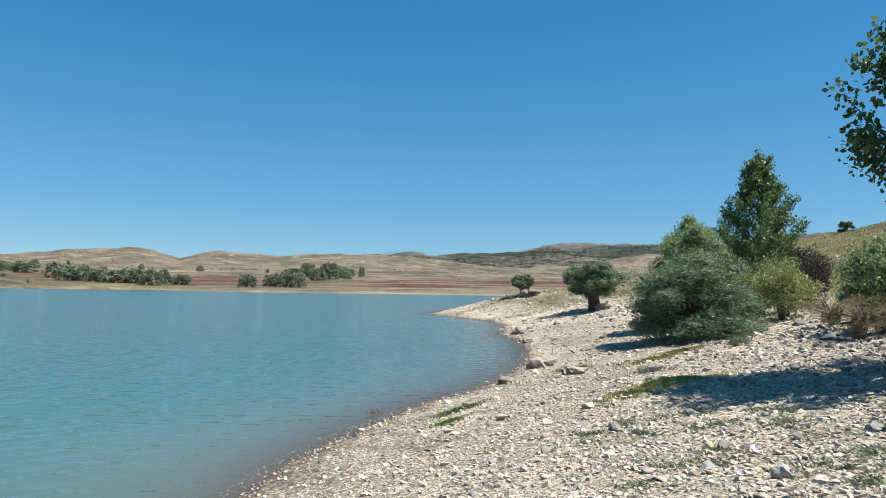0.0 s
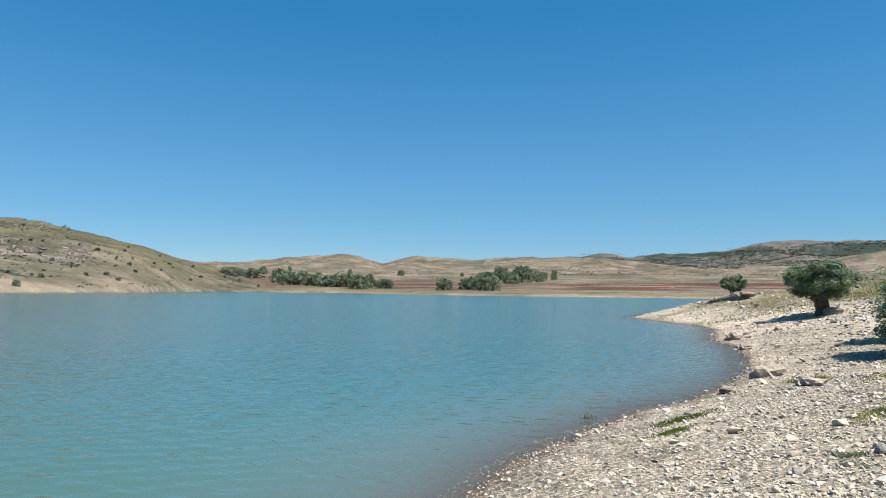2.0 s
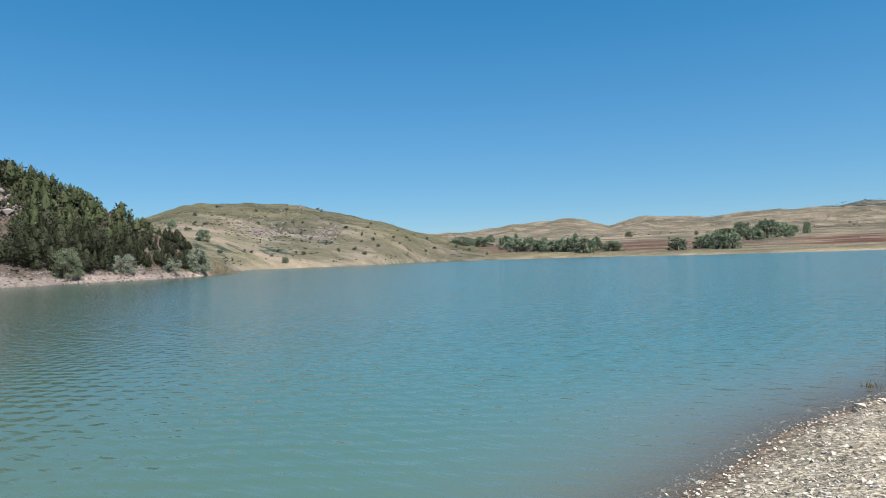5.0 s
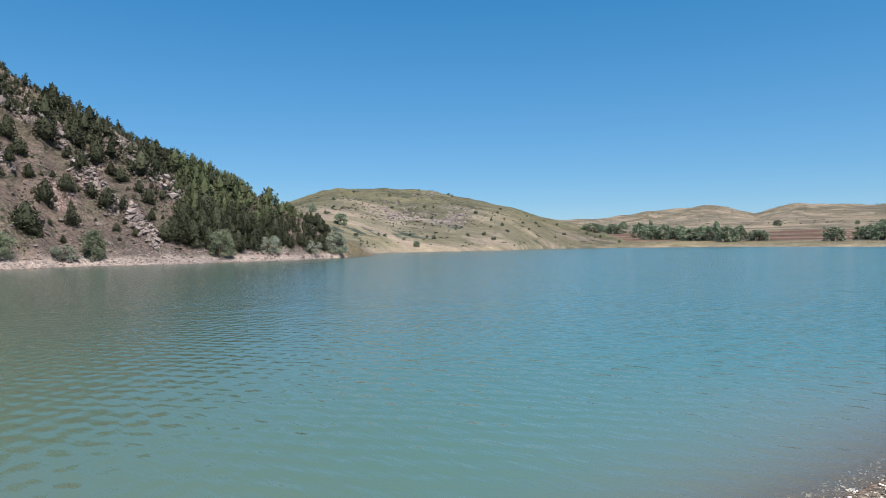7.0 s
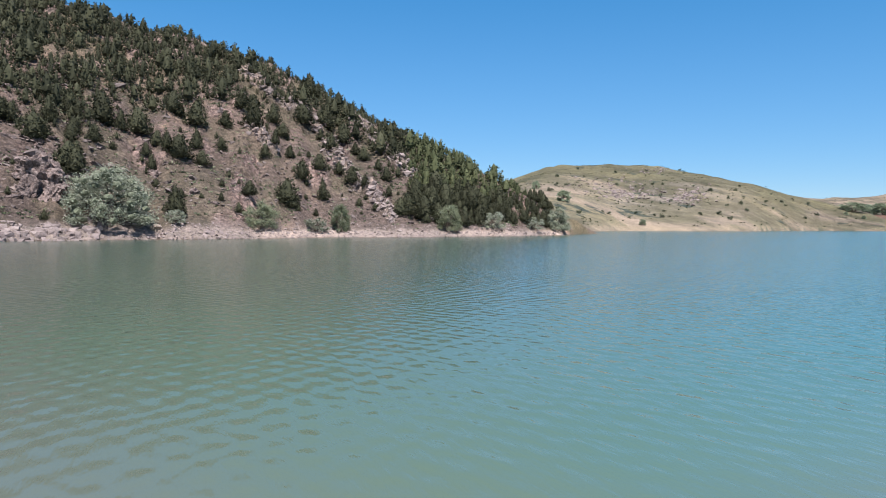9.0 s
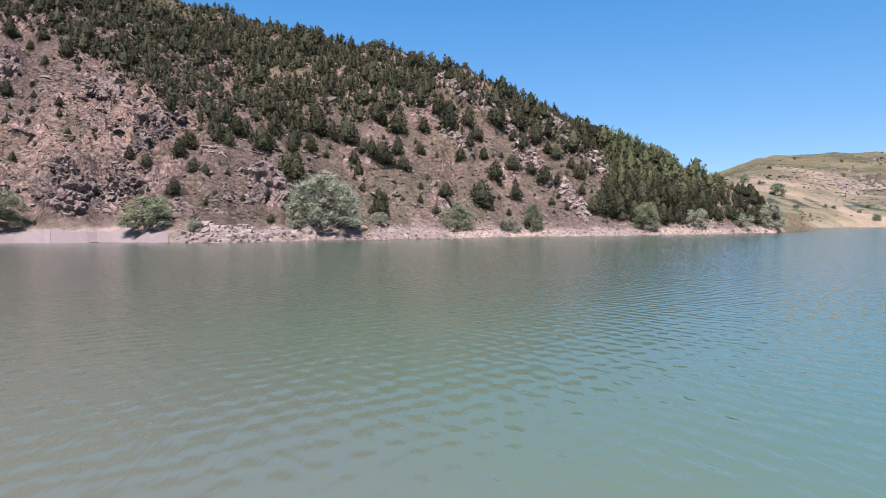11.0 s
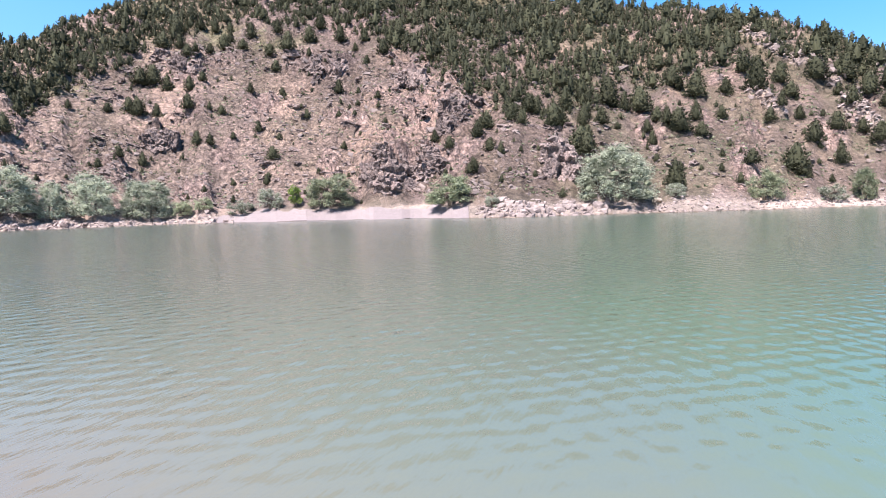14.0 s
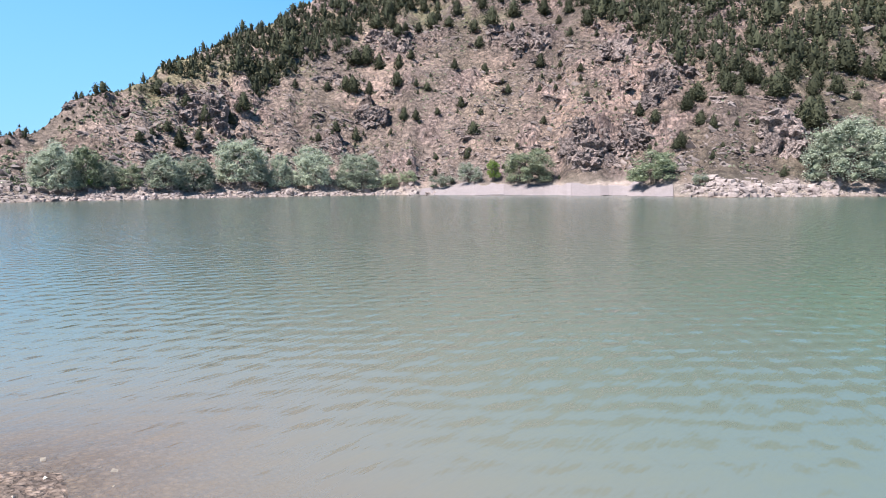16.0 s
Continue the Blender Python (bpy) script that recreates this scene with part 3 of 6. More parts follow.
def tones(x, y, z, g):
    """Base colour of the ground by what lies there; the wooded hill is also scaled by bearing."""
    col = np.zeros((x.size, 3))

    def lay(mask, c):
        nonlocal col
        mask = np.clip(mask, 0, 1)[:, None]
        col = col * (1 - mask) + np.array(c) * mask

    n1, n2, n3 = fbm(x / 9, y / 9, 81, 4), fbm(x / 3, y / 3, 82, 4), fbm(x / 40, y / 40, 83, 4)
    r, az = g["r"], g["az"]
    # far plain and hills: dry steppe
    lay(np.ones(x.size), (0.235, 0.20, 0.155))
    lay(smooth(0.45, 0.65, fbm(x / 170, y / 170, 84, 5)), (0.18, 0.16, 0.115))
    lay(smooth(0.5, 0.62, fbm(x / 80, y / 330, 88, 5)) * 0.6, (0.33, 0.275, 0.21))
    lay(smooth(0.5, 0.6, fbm(x / 110, y / 110, 89, 5)) * 0.6 * smooth(900, 1200, r), (0.15, 0.14, 0.105))
    lay(smooth(0.54, 0.62, fbm(x / 90, y / 90, 86, 5)) * 0.6 * smooth(900, 1200, r), (0.34, 0.29, 0.23))
    lay(smooth(0.56, 0.66, fbm(x / 34, y / 34, 98, 4)) * 0.75 * smooth(900, 1200, r), (0.36, 0.31, 0.245))
    lay(smooth(0.57, 0.66, fbm(x / 45, y / 45, 99, 4)) * 0.7 * smooth(900, 1200, r), (0.13, 0.125, 0.088))
    plough = smooth(0.25, 0.3, np.interp(r, [560, 620, 900, 1060], [0, 1, 1, 0])) * np.interp(az, [-25, -18, 6, 9, 14, 21, 23, 33, 36], [0, 1, 1, 0.1, 1, 1, 0.25, 0.8, 0.3]) * smooth(0.4, 0.48, fbm(x / 120, r / 60, 85, 3))
    lay(plough, (0.155, 0.078, 0.058))
    lay(smooth(0, 20, r - g["rp"]) * (1 - smooth(50, 110, r - g["rp"])) * (g["far"] > 0), (0.225, 0.203, 0.128))
    lay((1 - smooth(6, 16, r - g["rp"])) * (az < 34), (0.32, 0.275, 0.21))
    # mountain with dark juniper scrub
    mount = smooth(2950, 3300, r)
    lay(mount * 0.92, (0.188, 0.180, 0.170))
    # bare hill
    m = (g["mid"] >= z - 1e-6) & (g["q"] > 0)
    up = np.degrees(np.arctan2(z - EYE, r))
    lay(m, (0.176, 0.164, 0.113))
    lay(m * smooth(0.35, 0.6, g["q"] + (n3 - 0.5) * 0.8), (0.160, 0.156, 0.098))
    lay(m * np.clip(1.7 * np.exp(-((az - 47.5) / 4.2) ** 2 - ((up - 2.6) / 0.8) ** 2), 0, 1) * smooth(0.42, 0.56, fbm(x / 22, y / 22, 86, 4)), (0.315, 0.282, 0.245))
    lay(m * smooth(0.55, 0.66, fbm(x / 34, y / 34, 87, 5)) * (1 - smooth(0.4, 0.75, g["q"])), (0.27, 0.23, 0.185))
    lay(m * (1 - smooth(0.02, 0.05, g["q"])), (0.31, 0.265, 0.20))
    # wooded hill: pinkish scree, dry grass, purple-grey rock, pale shore
    h = (g["hill"] >= z - 1e-6) & (g["d"] > 0)
    lay(h, (0.215, 0.175, 0.158))
    lay(h * smooth(0.45, 0.62, n1) * np.interp(az, [95, 105], [1, 0.45]), (0.178, 0.153, 0.120))
    lay(h * smooth(0.6, 0.75, n2) * smooth(0.4, 0.6, n3), (0.34, 0.265, 0.215))
    lay(h * smooth(0.5, 0.7, fbm(x / 14, y / 14, 90, 4)) * np.interp(az, [85, 100, 140, 150], [0, 1, 1, 0.4]), (0.35, 0.27, 0.235))
    lay(h * smooth(0.55, 0.9, (r - g["rs"]) / np.maximum(g["top"] - g["rs"], 5)) * smooth(0.4, 0.55, n1), (0.19, 0.172, 0.11))
    lay(h * smooth(0.45, 0.62, fbm(x / 20, y / 20, 94, 4)) * 0.5 * (1 - np.clip(g["broken"], 0, 1)) * np.interp(az, [95, 105], [1, 0.5]), (0.178, 0.157, 0.115))
    # hill tone scaled by bearing alone: darker to the east, lighter to the west
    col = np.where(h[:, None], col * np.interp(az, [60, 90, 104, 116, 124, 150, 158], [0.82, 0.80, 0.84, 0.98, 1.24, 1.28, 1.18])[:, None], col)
    lay(h * np.clip(2.0 * np.exp(-((az - 121.8) / 4.0) ** 2 - ((up - 13.3) / 0.9) ** 2) + 1.8 * np.exp(-((az - 137.5) / 4.0) ** 2 - ((up - 9.0) / 0.6) ** 2) - 0.4 * n2, 0, 1), (0.215, 0.208, 0.135))
    lay(h * smooth(0.42, 0.6, n1) * 0.6 * np.interp(az, [66, 72, 90, 99], [0, 1, 1, 0]) * (1 - np.clip(g["broken"], 0, 1)), (0.172, 0.153, 0.124))
    lay(h * np.clip(g["ledge"] * 0.8, 0, 1) * smooth(0.35, 0.6, g["crag"]), (0.31, 0.245, 0.235))
    lay(h * np.clip(g["broken"] - 0.15, 0, 1) * (0.1 + 0.6 * g["l1"]), (0.30, 0.24, 0.23))
    lay(h * smooth(0.25, 0.6, g["rock"]) * (0.55 + 0.4 * g["l1"]), (0.205, 0.165, 0.165))
    lay(h * smooth(0.3, 0.6, g["rib"]) * smooth(0.3, 0.5, g["crag"]), (0.39, 0.335, 0.305))
    lay(h * (1 - smooth(4.0, 5.0, g["d"] + (n2 - 0.5) * 2.5)), (0.36, 0.305, 0.28))
    lay((g["hill"] >= z - 1e-6) & (g["d"] <= 0.15), (0.16, 0.12, 0.10))
    # beach and the bank above it
    b = (g["near"] >= z - 1e-6)
    lay(b, (0.67, 0.59, 0.485))
    lay(b * smooth(9, 16, g["sd"] + (n1 - 0.5) * 8), (0.20, 0.18, 0.095))
    lay(b * smooth(0.55, 0.7, n1) * smooth(3, 6, g["sd"]), (0.26, 0.235, 0.13))
    lay(b * (1 - smooth(-0.1, 0.5 + 3.5 * smooth(5.5, 0.5, y + 3 * (n1 - 0.5)), g["sd"])), (0.29, 0.21, 0.168))
    lay(b * smooth(5.5, 0.5, y + 3 * (n1 - 0.5)) * (1 - smooth(0.5, 4.0, g["sd"])), (0.19, 0.15, 0.13))
    lay(smooth(0.45, 0.9, -z), (0.056, 0.094, 0.078))
    return col * 0.8


def build_ground():
    az = np.concatenate([np.arange(-46, 66, 0.32), np.arange(66, 96, 0.2), np.arange(96, 150, 0.17), np.arange(150, 164, 0.28), np.arange(164, 314, 5.0)])
    r = np.concatenate([np.array([0.05]), np.geomspace(0.6, 28, 90), np.geomspace(28.6, 80, 26), np.arange(81, 165, 0.48), np.arange(165, 225, 1.1), np.geomspace(226, 4800, 108)])
    A, Rr = np.meshgrid(az, r)
    x, y = -Rr * np.sin(np.radians(A)), Rr * np.cos(np.radians(A))
    z, g = land(x.ravel(), y.ravel(), True)
    nr, na = A.shape
    i = np.arange(nr - 1)[:, None] * na
    j = np.arange(na)[None, :]
    jn = (j + 1) % na
    faces = np.stack([i + j, i + na + j, i + na + jn, i + jn], -1)
    extra = np.zeros((0, 4), int)
    for left, right, lo, hi in ((72, 148, 12, 70), (72, 130, 2.5, 11.5), (72, 148, 245, 4800), (5, 45, 20, 275)):
        c0, c1 = int(np.searchsorted(az, left)), int(np.searchsorted(az, right))
        c1 -= (c1 - c0) % 4
        a, b = int(np.searchsorted(r, lo)), int(np.searchsorted(r, hi)) - 1
        coarse = np.arange(c0, c1, 4)[None, :]
        rows = np.arange(a, b)[:, None] * na
        wide_faces = np.stack([rows + coarse, rows + na + coarse, rows + na + coarse + 4, rows + coarse + 4], -1).reshape(-1, 4)
        faces[a:b, c0:c1] = -1
        extra = np.concatenate([extra, wide_faces])
    faces = faces.reshape(-1, 4)
    faces = np.concatenate([faces[faces[:, 0] >= 0], extra])
    verts = np.stack([x.ravel(), y.ravel(), z], -1)
    me = mesh_of("ground", verts, faces, EARTH, True)
    hard = (g["broken"] > 0.16) & (g["d"] > 5) & (g["hill"] >= z - 1e-6)
    me.polygons.foreach_set("use_smooth", ~hard[faces[:, 0]])
    at = me.attributes.new("tone", "FLOAT_COLOR", "POINT")
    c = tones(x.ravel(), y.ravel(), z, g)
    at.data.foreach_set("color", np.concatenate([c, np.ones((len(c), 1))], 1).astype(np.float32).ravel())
    sc = (smooth(2500, 2900, g["r"]) * (g["az"] < 7.5) * (2.2 * fbm(x.ravel() / 330, y.ravel() / 330, 96, 4) - 0.60) * (1 - 0.5 * smooth(0.060, 0.074, z / g["r"])) + 0.16 * smooth(900, 1500, g["r"])) * (g["far"] >= z - 1e-6)
    sc = sc + 0.2 * (g["mid"] >= z - 1e-6) * (g["q"] > 0.1)
    at = me.attributes.new("rugged", "FLOAT", "POINT")
    at.data.foreach_set("value", ((g["hill"] >= z - 1e-6) * smooth(5, 8, g["d"]) * np.clip(0.45 + g["broken"], 0, 1) + 0.5 * smooth(300, 600, g["r"])).astype(np.float32))
    at = me.attributes.new("scrub", "FLOAT", "POINT")
    at.data.foreach_set("value", sc.astype(np.float32))
    return tagged(new("ground", me), "stony lake shore, dry grassy plain and barren hills", "ground", kind="structure")


GROUND = build_ground()


def build_water():
    az = np.concatenate([np.arange(-30, 164, 1.0), np.arange(164, 330, 8.0)])
    r = np.concatenate([np.array([0.5]), np.arange(2, 30, 0.4), np.geomspace(30.5, 640, 70)])
    A, Rr = np.meshgrid(az, r)
    x, y = -Rr * np.sin(np.radians(A)), Rr * np.cos(np.radians(A))
    z = land(x.ravel(), y.ravel())
    nr, na = A.shape
    i = np.arange(nr - 1)[:, None] * na
    j = np.arange(na)[None, :]
    jn = (j + 1) % na
    faces = np.stack([i + j, i + jn, i + na + jn, i + na + j], -1).reshape(-1, 4)
    me = mesh_of("water", np.stack([x.ravel(), y.ravel(), np.zeros(z.size)], -1), faces[:, ::-1], WATER, True)
    depth = np.clip(-z, 0, 9)
    for name, v in (("shallow", 0.7 * np.exp(-depth / 0.12)), ("silt", 0.62 * np.exp(-depth / np.interp(y.ravel(), [-6, -1, 4, 9], [0.28, 0.15, 0.15, 0.32]))), ("bay", 0.8 * smooth(88, 118, azimuth(x.ravel(), y.ravel()) + 22 * smooth(16, 5, np.hypot(x.ravel(), y.ravel())) + 20 * (fbm(x.ravel() / 9, y.ravel() / 9, 16, 3) - 0.5))), ("murk", smooth(12, 72, azimuth(x.ravel(), y.ravel()) + 25 * (fbm(x.ravel() / 25, y.ravel() / 25, 15, 3) - 0.5)))):
        at = me.attributes.new(name, "FLOAT", "POINT")
        at.data.foreach_set("value", v.astype(np.float32))
    return tagged(new("water", me), "turquoise turbid lake water with small wind ripples", "water", kind="structure")


build_water()


# ---- plants ----
def leaves(centres, length, width, rng, droop=0.0, spread=1.0):
    """Diamond-shaped leaves, each a face of its own, turned every way."""
    n = len(centres)
    a = rng.normal(size=(n, 3))
    a[:, 2] = a[:, 2] * spread - droop
    a /= np.linalg.norm(a, axis=1)[:, None]
    b = np.cross(a, rng.normal(size=(n, 3)))
    b /= np.linalg.norm(b, axis=1)[:, None]
    s = rng.uniform(0.6, 1.3, (n, 1))
    a, b = a * s * length / 2, b * s * width / 2
    v = np.stack([centres - a, centres - a * 0.1 + b, centres + a, centres - a * 0.1 - b], 1).reshape(-1, 3)
    return v, np.arange(4 * n).reshape(n, 4)


def heart_mesh(seed=0):
    """A lumpy ball of 80 faces for the thick inside of a crown."""
    bm = bmesh.new()
    bmesh.ops.create_icosphere(bm, subdivisions=2, radius=1)
    v = np.array([p.co[:] for p in bm.verts])
    f = np.array([[q.index for q in p.verts] for p in bm.faces])
    bm.free()
    return v * (1 + 0.14 * np.random.default_rng(seed).normal(size=(len(v), 1))), f


def tiny_heart():
    bm = bmesh.new()
    bmesh.ops.create_icosphere(bm, subdivisions=1, radius=1)
    v = np.array([p.co[:] for p in bm.verts])
    f = np.array([[q.index for q in p.verts] for p in bm.faces])
    bm.free()
    return v, f


HEARTS, TINY = [heart_mesh(i) for i in range(5)], tiny_heart()


def quads_and_tris(quads, tris):
    """Leaves (four corners) and hearts (three) in one list of corners, all as triangles."""
    (qv, qf), (tv, tf) = quads, tris
    f = np.concatenate([qf[:, [0, 1, 2]], qf[:, [0, 2, 3]], tf + len(qv)])
    return np.concatenate([qv, tv]), f


def limb(p0, p1, r0, r1, sides=6):
    p0, p1 = np.array(p0, float), np.array(p1, float)
    d = (p1 - p0) / (np.linalg.norm(p1 - p0) + 1e-9)
    s = np.cross(d, (0.3, 0.9, 0.2))
    s /= np.linalg.norm(s)
    t = np.cross(d, s)
    ang = np.linspace(0, 2 * np.pi, sides, endpoint=False)
    ring = np.cos(ang)[:, None] * s + np.sin(ang)[:, None] * t
    v = np.concatenate([p0 + ring * r0, p1 + ring * r1])
    f = [[i, (i + 1) % sides, sides + (i + 1) % sides, sides + i] for i in range(sides)]
    return v, np.array(f)


def joined(pieces):
    vs, fs, at = [], [], 0
    for v, f in pieces:
        vs.append(v)
        fs.append(f + at)
        at += len(v)
    return np.concatenate(vs), np.concatenate(fs)


def broadleaf(seed, leaf_mat, clumps=26, per=110, leaf=0.05, slim=0.35, low=0.12, squat=1.0, stems=4, droop=0.3, clump_size=0.15, taper=0.0, skirt=False, core_size=0.36, bole=0.0):
    """Crown and stems of a shrub or willow, one metre high and about one wide."""
    rng = np.random.default_rng(seed)
    heart = np.array([0, 0, (1 + low) / 2])
    half = np.array([0.42 * squat, 0.42 * squat, (1 - low) / 2 * 0.82])
    cs = []
    while len(cs) < clumps:
        p = rng.normal(size=3)
        p = p / np.linalg.norm(p) * rng.uniform(0.35, 1.0) ** 0.5
        if skirt and p[2] < 0:
            p[:2] *= rng.uniform(0.75, 1.0) / (np.linalg.norm(p[:2]) + 1e-6)
        p[:2] *= 1 - taper * (p[2] + 1) / 2
        p = heart + p * half * rng.uniform(0.82, 1.12)
        if p[2] > low:
            cs.append(p)
    if skirt:
        for i in range(clumps // 6):
            a = 2.4 * i
            cs.append(np.array([0.36 * squat * math.cos(a), 0.36 * squat * math.sin(a), 0.07 + 0.1 * rng.random()]))
    pts = []
    for c in cs:
        q = rng.normal(size=(per, 3))
        q = q / np.linalg.norm(q, axis=1)[:, None] * rng.uniform(0.3, 1, (per, 1)) ** 0.6
        pts.append(c + q * clump_size * rng.uniform(0.7, 1.25) * np.array([1, 1, 0.85]))
    v, f = leaves(np.concatenate(pts), leaf, leaf * slim, rng, droop)
    v[:, 2] = np.maximum(v[:, 2], 0.02)
    # core balls in the clumps; their dark colour stands in for inner shade
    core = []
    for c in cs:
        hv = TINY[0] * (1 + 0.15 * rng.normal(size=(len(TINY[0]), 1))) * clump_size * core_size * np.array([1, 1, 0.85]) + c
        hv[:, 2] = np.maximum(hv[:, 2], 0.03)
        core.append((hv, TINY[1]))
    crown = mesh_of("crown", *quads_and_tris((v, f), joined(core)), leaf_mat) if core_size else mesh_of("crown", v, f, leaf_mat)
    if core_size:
        crown.materials.append(SHADED_INNER)
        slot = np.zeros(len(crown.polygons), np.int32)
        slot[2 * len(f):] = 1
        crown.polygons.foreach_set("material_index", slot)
    wood = [limb((0, 0, -0.06), (0.02, 0, low * 0.6), bole * 1.15, bole), limb((0.02, 0, low * 0.6), (0, 0, low + 0.16), bole, bole * 0.75)] if bole else []
    for i in range(stems):
        a = 2 * math.pi * (i + rng.uniform(0, 0.5)) / stems
        mid = np.array([0.10 * math.cos(a), 0.10 * math.sin(a), 0.3 + 0.1 * rng.random()])
        wood.append(limb((0.03 * math.cos(a), 0.03 * math.sin(a), -0.06), mid, 0.035, 0.022))
        for c in rng.permutation(len(cs))[:4]:
            wood.append(limb(mid, cs[c], 0.02, 0.006, 5))
    tv, tf = joined(wood)
    return crown, mesh_of("trunk", tv, tf, BARK, True)


def poplar(seed, leaf_mat, branches=40, per=300, leaf=0.02, low=0.08, wide=0.4, full=0.6, loose=0.022):
    """A poplar one metre high: a leader and rising branches with side twigs, leaves in loose sprays along them."""
    rng = np.random.default_rng(seed)
    pts, wood = [], [limb((0, 0, -0.05), (0.01, 0, 0.45), 0.018, 0.011), limb((0.01, 0, 0.45), (0, 0.01, 0.95), 0.011, 0.003, 5)]

    def spray(p0, p1, n, start=0.2):
        t = rng.uniform(start, 1.04, (n, 1))
        return p0 + (p1 - p0) * t + rng.normal(size=(n, 3)) * loose * (1.25 - 0.6 * t)

    for i in range(branches):
        t = (i + 0.6 * rng.random()) / branches
        foot = np.array([0.005, 0.005, low * 0.7 + (0.9 - low * 0.7) * t])
        a = i * 2.4 + rng.uniform(-0.5, 0.5)
        long = (wide * (1 - t) ** full + 0.05) * rng.uniform(0.7, 1.18)
        rise = long * rng.uniform(0.45, 0.95) * (0.6 + 0.7 * t)
        knee = foot + np.array([long * 0.55 * math.cos(a), long * 0.55 * math.sin(a), rise * 0.4])
        tip = foot + np.array([long * math.cos(a), long * math.sin(a), rise])
        if tip[2] < low:
            tip[2] = low + 0.05 * rng.random()
        wood += [limb(foot, knee, 0.006, 0.004, 4), limb(knee, tip, 0.004, 0.0015, 4)]
        n = int(per * (0.35 + 1.6 * long))
        pts += [spray(foot, knee, n // 3, 0.45), spray(knee, tip, n, 0.0)]
        for _ in range(3):
            at = foot + (tip - foot) * rng.uniform(0.4, 0.85)
            end = at + np.array([rng.normal() * 0.3, rng.normal() * 0.3, 0.3 + 0.3 * rng.random()]) * long * 0.7
            pts.append(spray(at, end, n // 3, 0.1))
            wood.append(limb(at, end, 0.002, 0.001, 3 + 1))
    pts.append(spray(np.array([0, 0, 0.78]), np.array([0, 0.01, 1.0]), per // 2, 0.0))
    v, f = leaves(np.concatenate(pts), leaf, leaf * 0.72, rng, 0.25)
    v[:, 2] = np.maximum(v[:, 2], 0.02)
    return mesh_of("crown", v, f, leaf_mat), mesh_of("trunk", *joined(wood), BARK, True)


def conifer(seed, tufts, wide=0.3, blunt=0.7, leaf=0.11, inner=0):
    """A bushy juniper one metre high: an egg of many small sprays round a dark heart, with lobes and hollows."""
    rng = np.random.default_rng(seed)

    def outline(h):
        return np.minimum(np.clip(1 - h, 0, 1) ** blunt, np.clip(h / 0.2, 0, 1) * 0.45 + 0.55)

    h = 1 - np.sqrt(rng.random(tufts)) * 0.96
    a = rng.random(tufts) * 2 * np.pi
    lobes = 1 + 0.22 * np.sin(a * 3 + seed + h * 4) * np.sin(h * 13 + seed * 2) + 0.14 * np.sin(a * 5 + h * 21)
    rad = wide * outline(h) * lobes * rng.uniform(0.6, 1.04, tufts) ** 0.6
    c = np.stack([rad * np.cos(a), rad * np.sin(a), np.maximum(h, 0.03)], -1)
    out = np.stack([np.cos(a), np.sin(a), 0.25 + 0.9 * h ** 2], -1) + rng.normal(size=(tufts, 3)) * 0.5
    out /= np.linalg.norm(out, axis=1)[:, None]
    side = np.cross(out, rng.normal(size=(tufts, 3)))
    side /= np.linalg.norm(side, axis=1)[:, None]
    s = rng.uniform(0.6, 1.3, (tufts, 1)) * leaf
    v = np.stack([c - out * s * 0.45 - side * s * 0.5, c - out * s * 0.45 + side * s * 0.5, c + out * s * 0.6], 1).reshape(-1, 3)
    hv, hf = HEARTS[seed % 5] if inner else TINY
    hh = np.clip(0.49 + 0.45 * hv[:, 2], 0.03, 0.97)
    flat = np.hypot(hv[:, 0], hv[:, 1])
    grow = wide * (0.66 if inner else 0.5) * outline(hh) / np.maximum(flat, 0.3) * np.clip(flat * 1.6, 0, 1)
    hv = np.stack([hv[:, 0] * grow, hv[:, 1] * grow, hh], -1)
    return joined([(v, np.arange(3 * tufts).reshape(tufts, 3)), (hv, hf)])


def tree(name, crown, trunk, label, category, group=""):
    e = new(name)
    e.empty_display_size = 0.1
    child("crown", crown, e)
    child("trunk", trunk, e)
    return tagged(e, label, category, group)


def stand(proto, x, y, w, h, turn, first, sink=0.03):
    """Put a tree of that width and height on the ground."""
    m = pose(x, y, gz(x, y) - sink * h, 0, 0, turn) @ Matrix.Diagonal((w, w, h, 1))
    if first:
        proto.matrix_basis = m
        return proto
    return copy_thing(proto, m @ Matrix.Diagonal((1 / proto.scale[0], 1 / proto.scale[1], 1 / proto.scale[2], 1)))


class Kind:
    """Looks of one kind of tree; each call stands one more of them in the place."""

    def __init__(self, name, looks, label, category, group):
        self.protos = [tree(name, c, t, label, category, group) for c, t in looks]
        self.used = [False] * len(looks)
        self.count = 0

    def put(self, x, y, w, h, turn=None, label=""):
        i = self.count % len(self.protos)
        self.count += 1
        ob = stand(self.protos[i], x, y, w, h, turn if turn is not None else (self.count * 137.5) % 360, not self.used[i])
        self.used[i] = True
        if label:
            ob["label"] = label
        return ob


rng = np.random.default_rng(7)

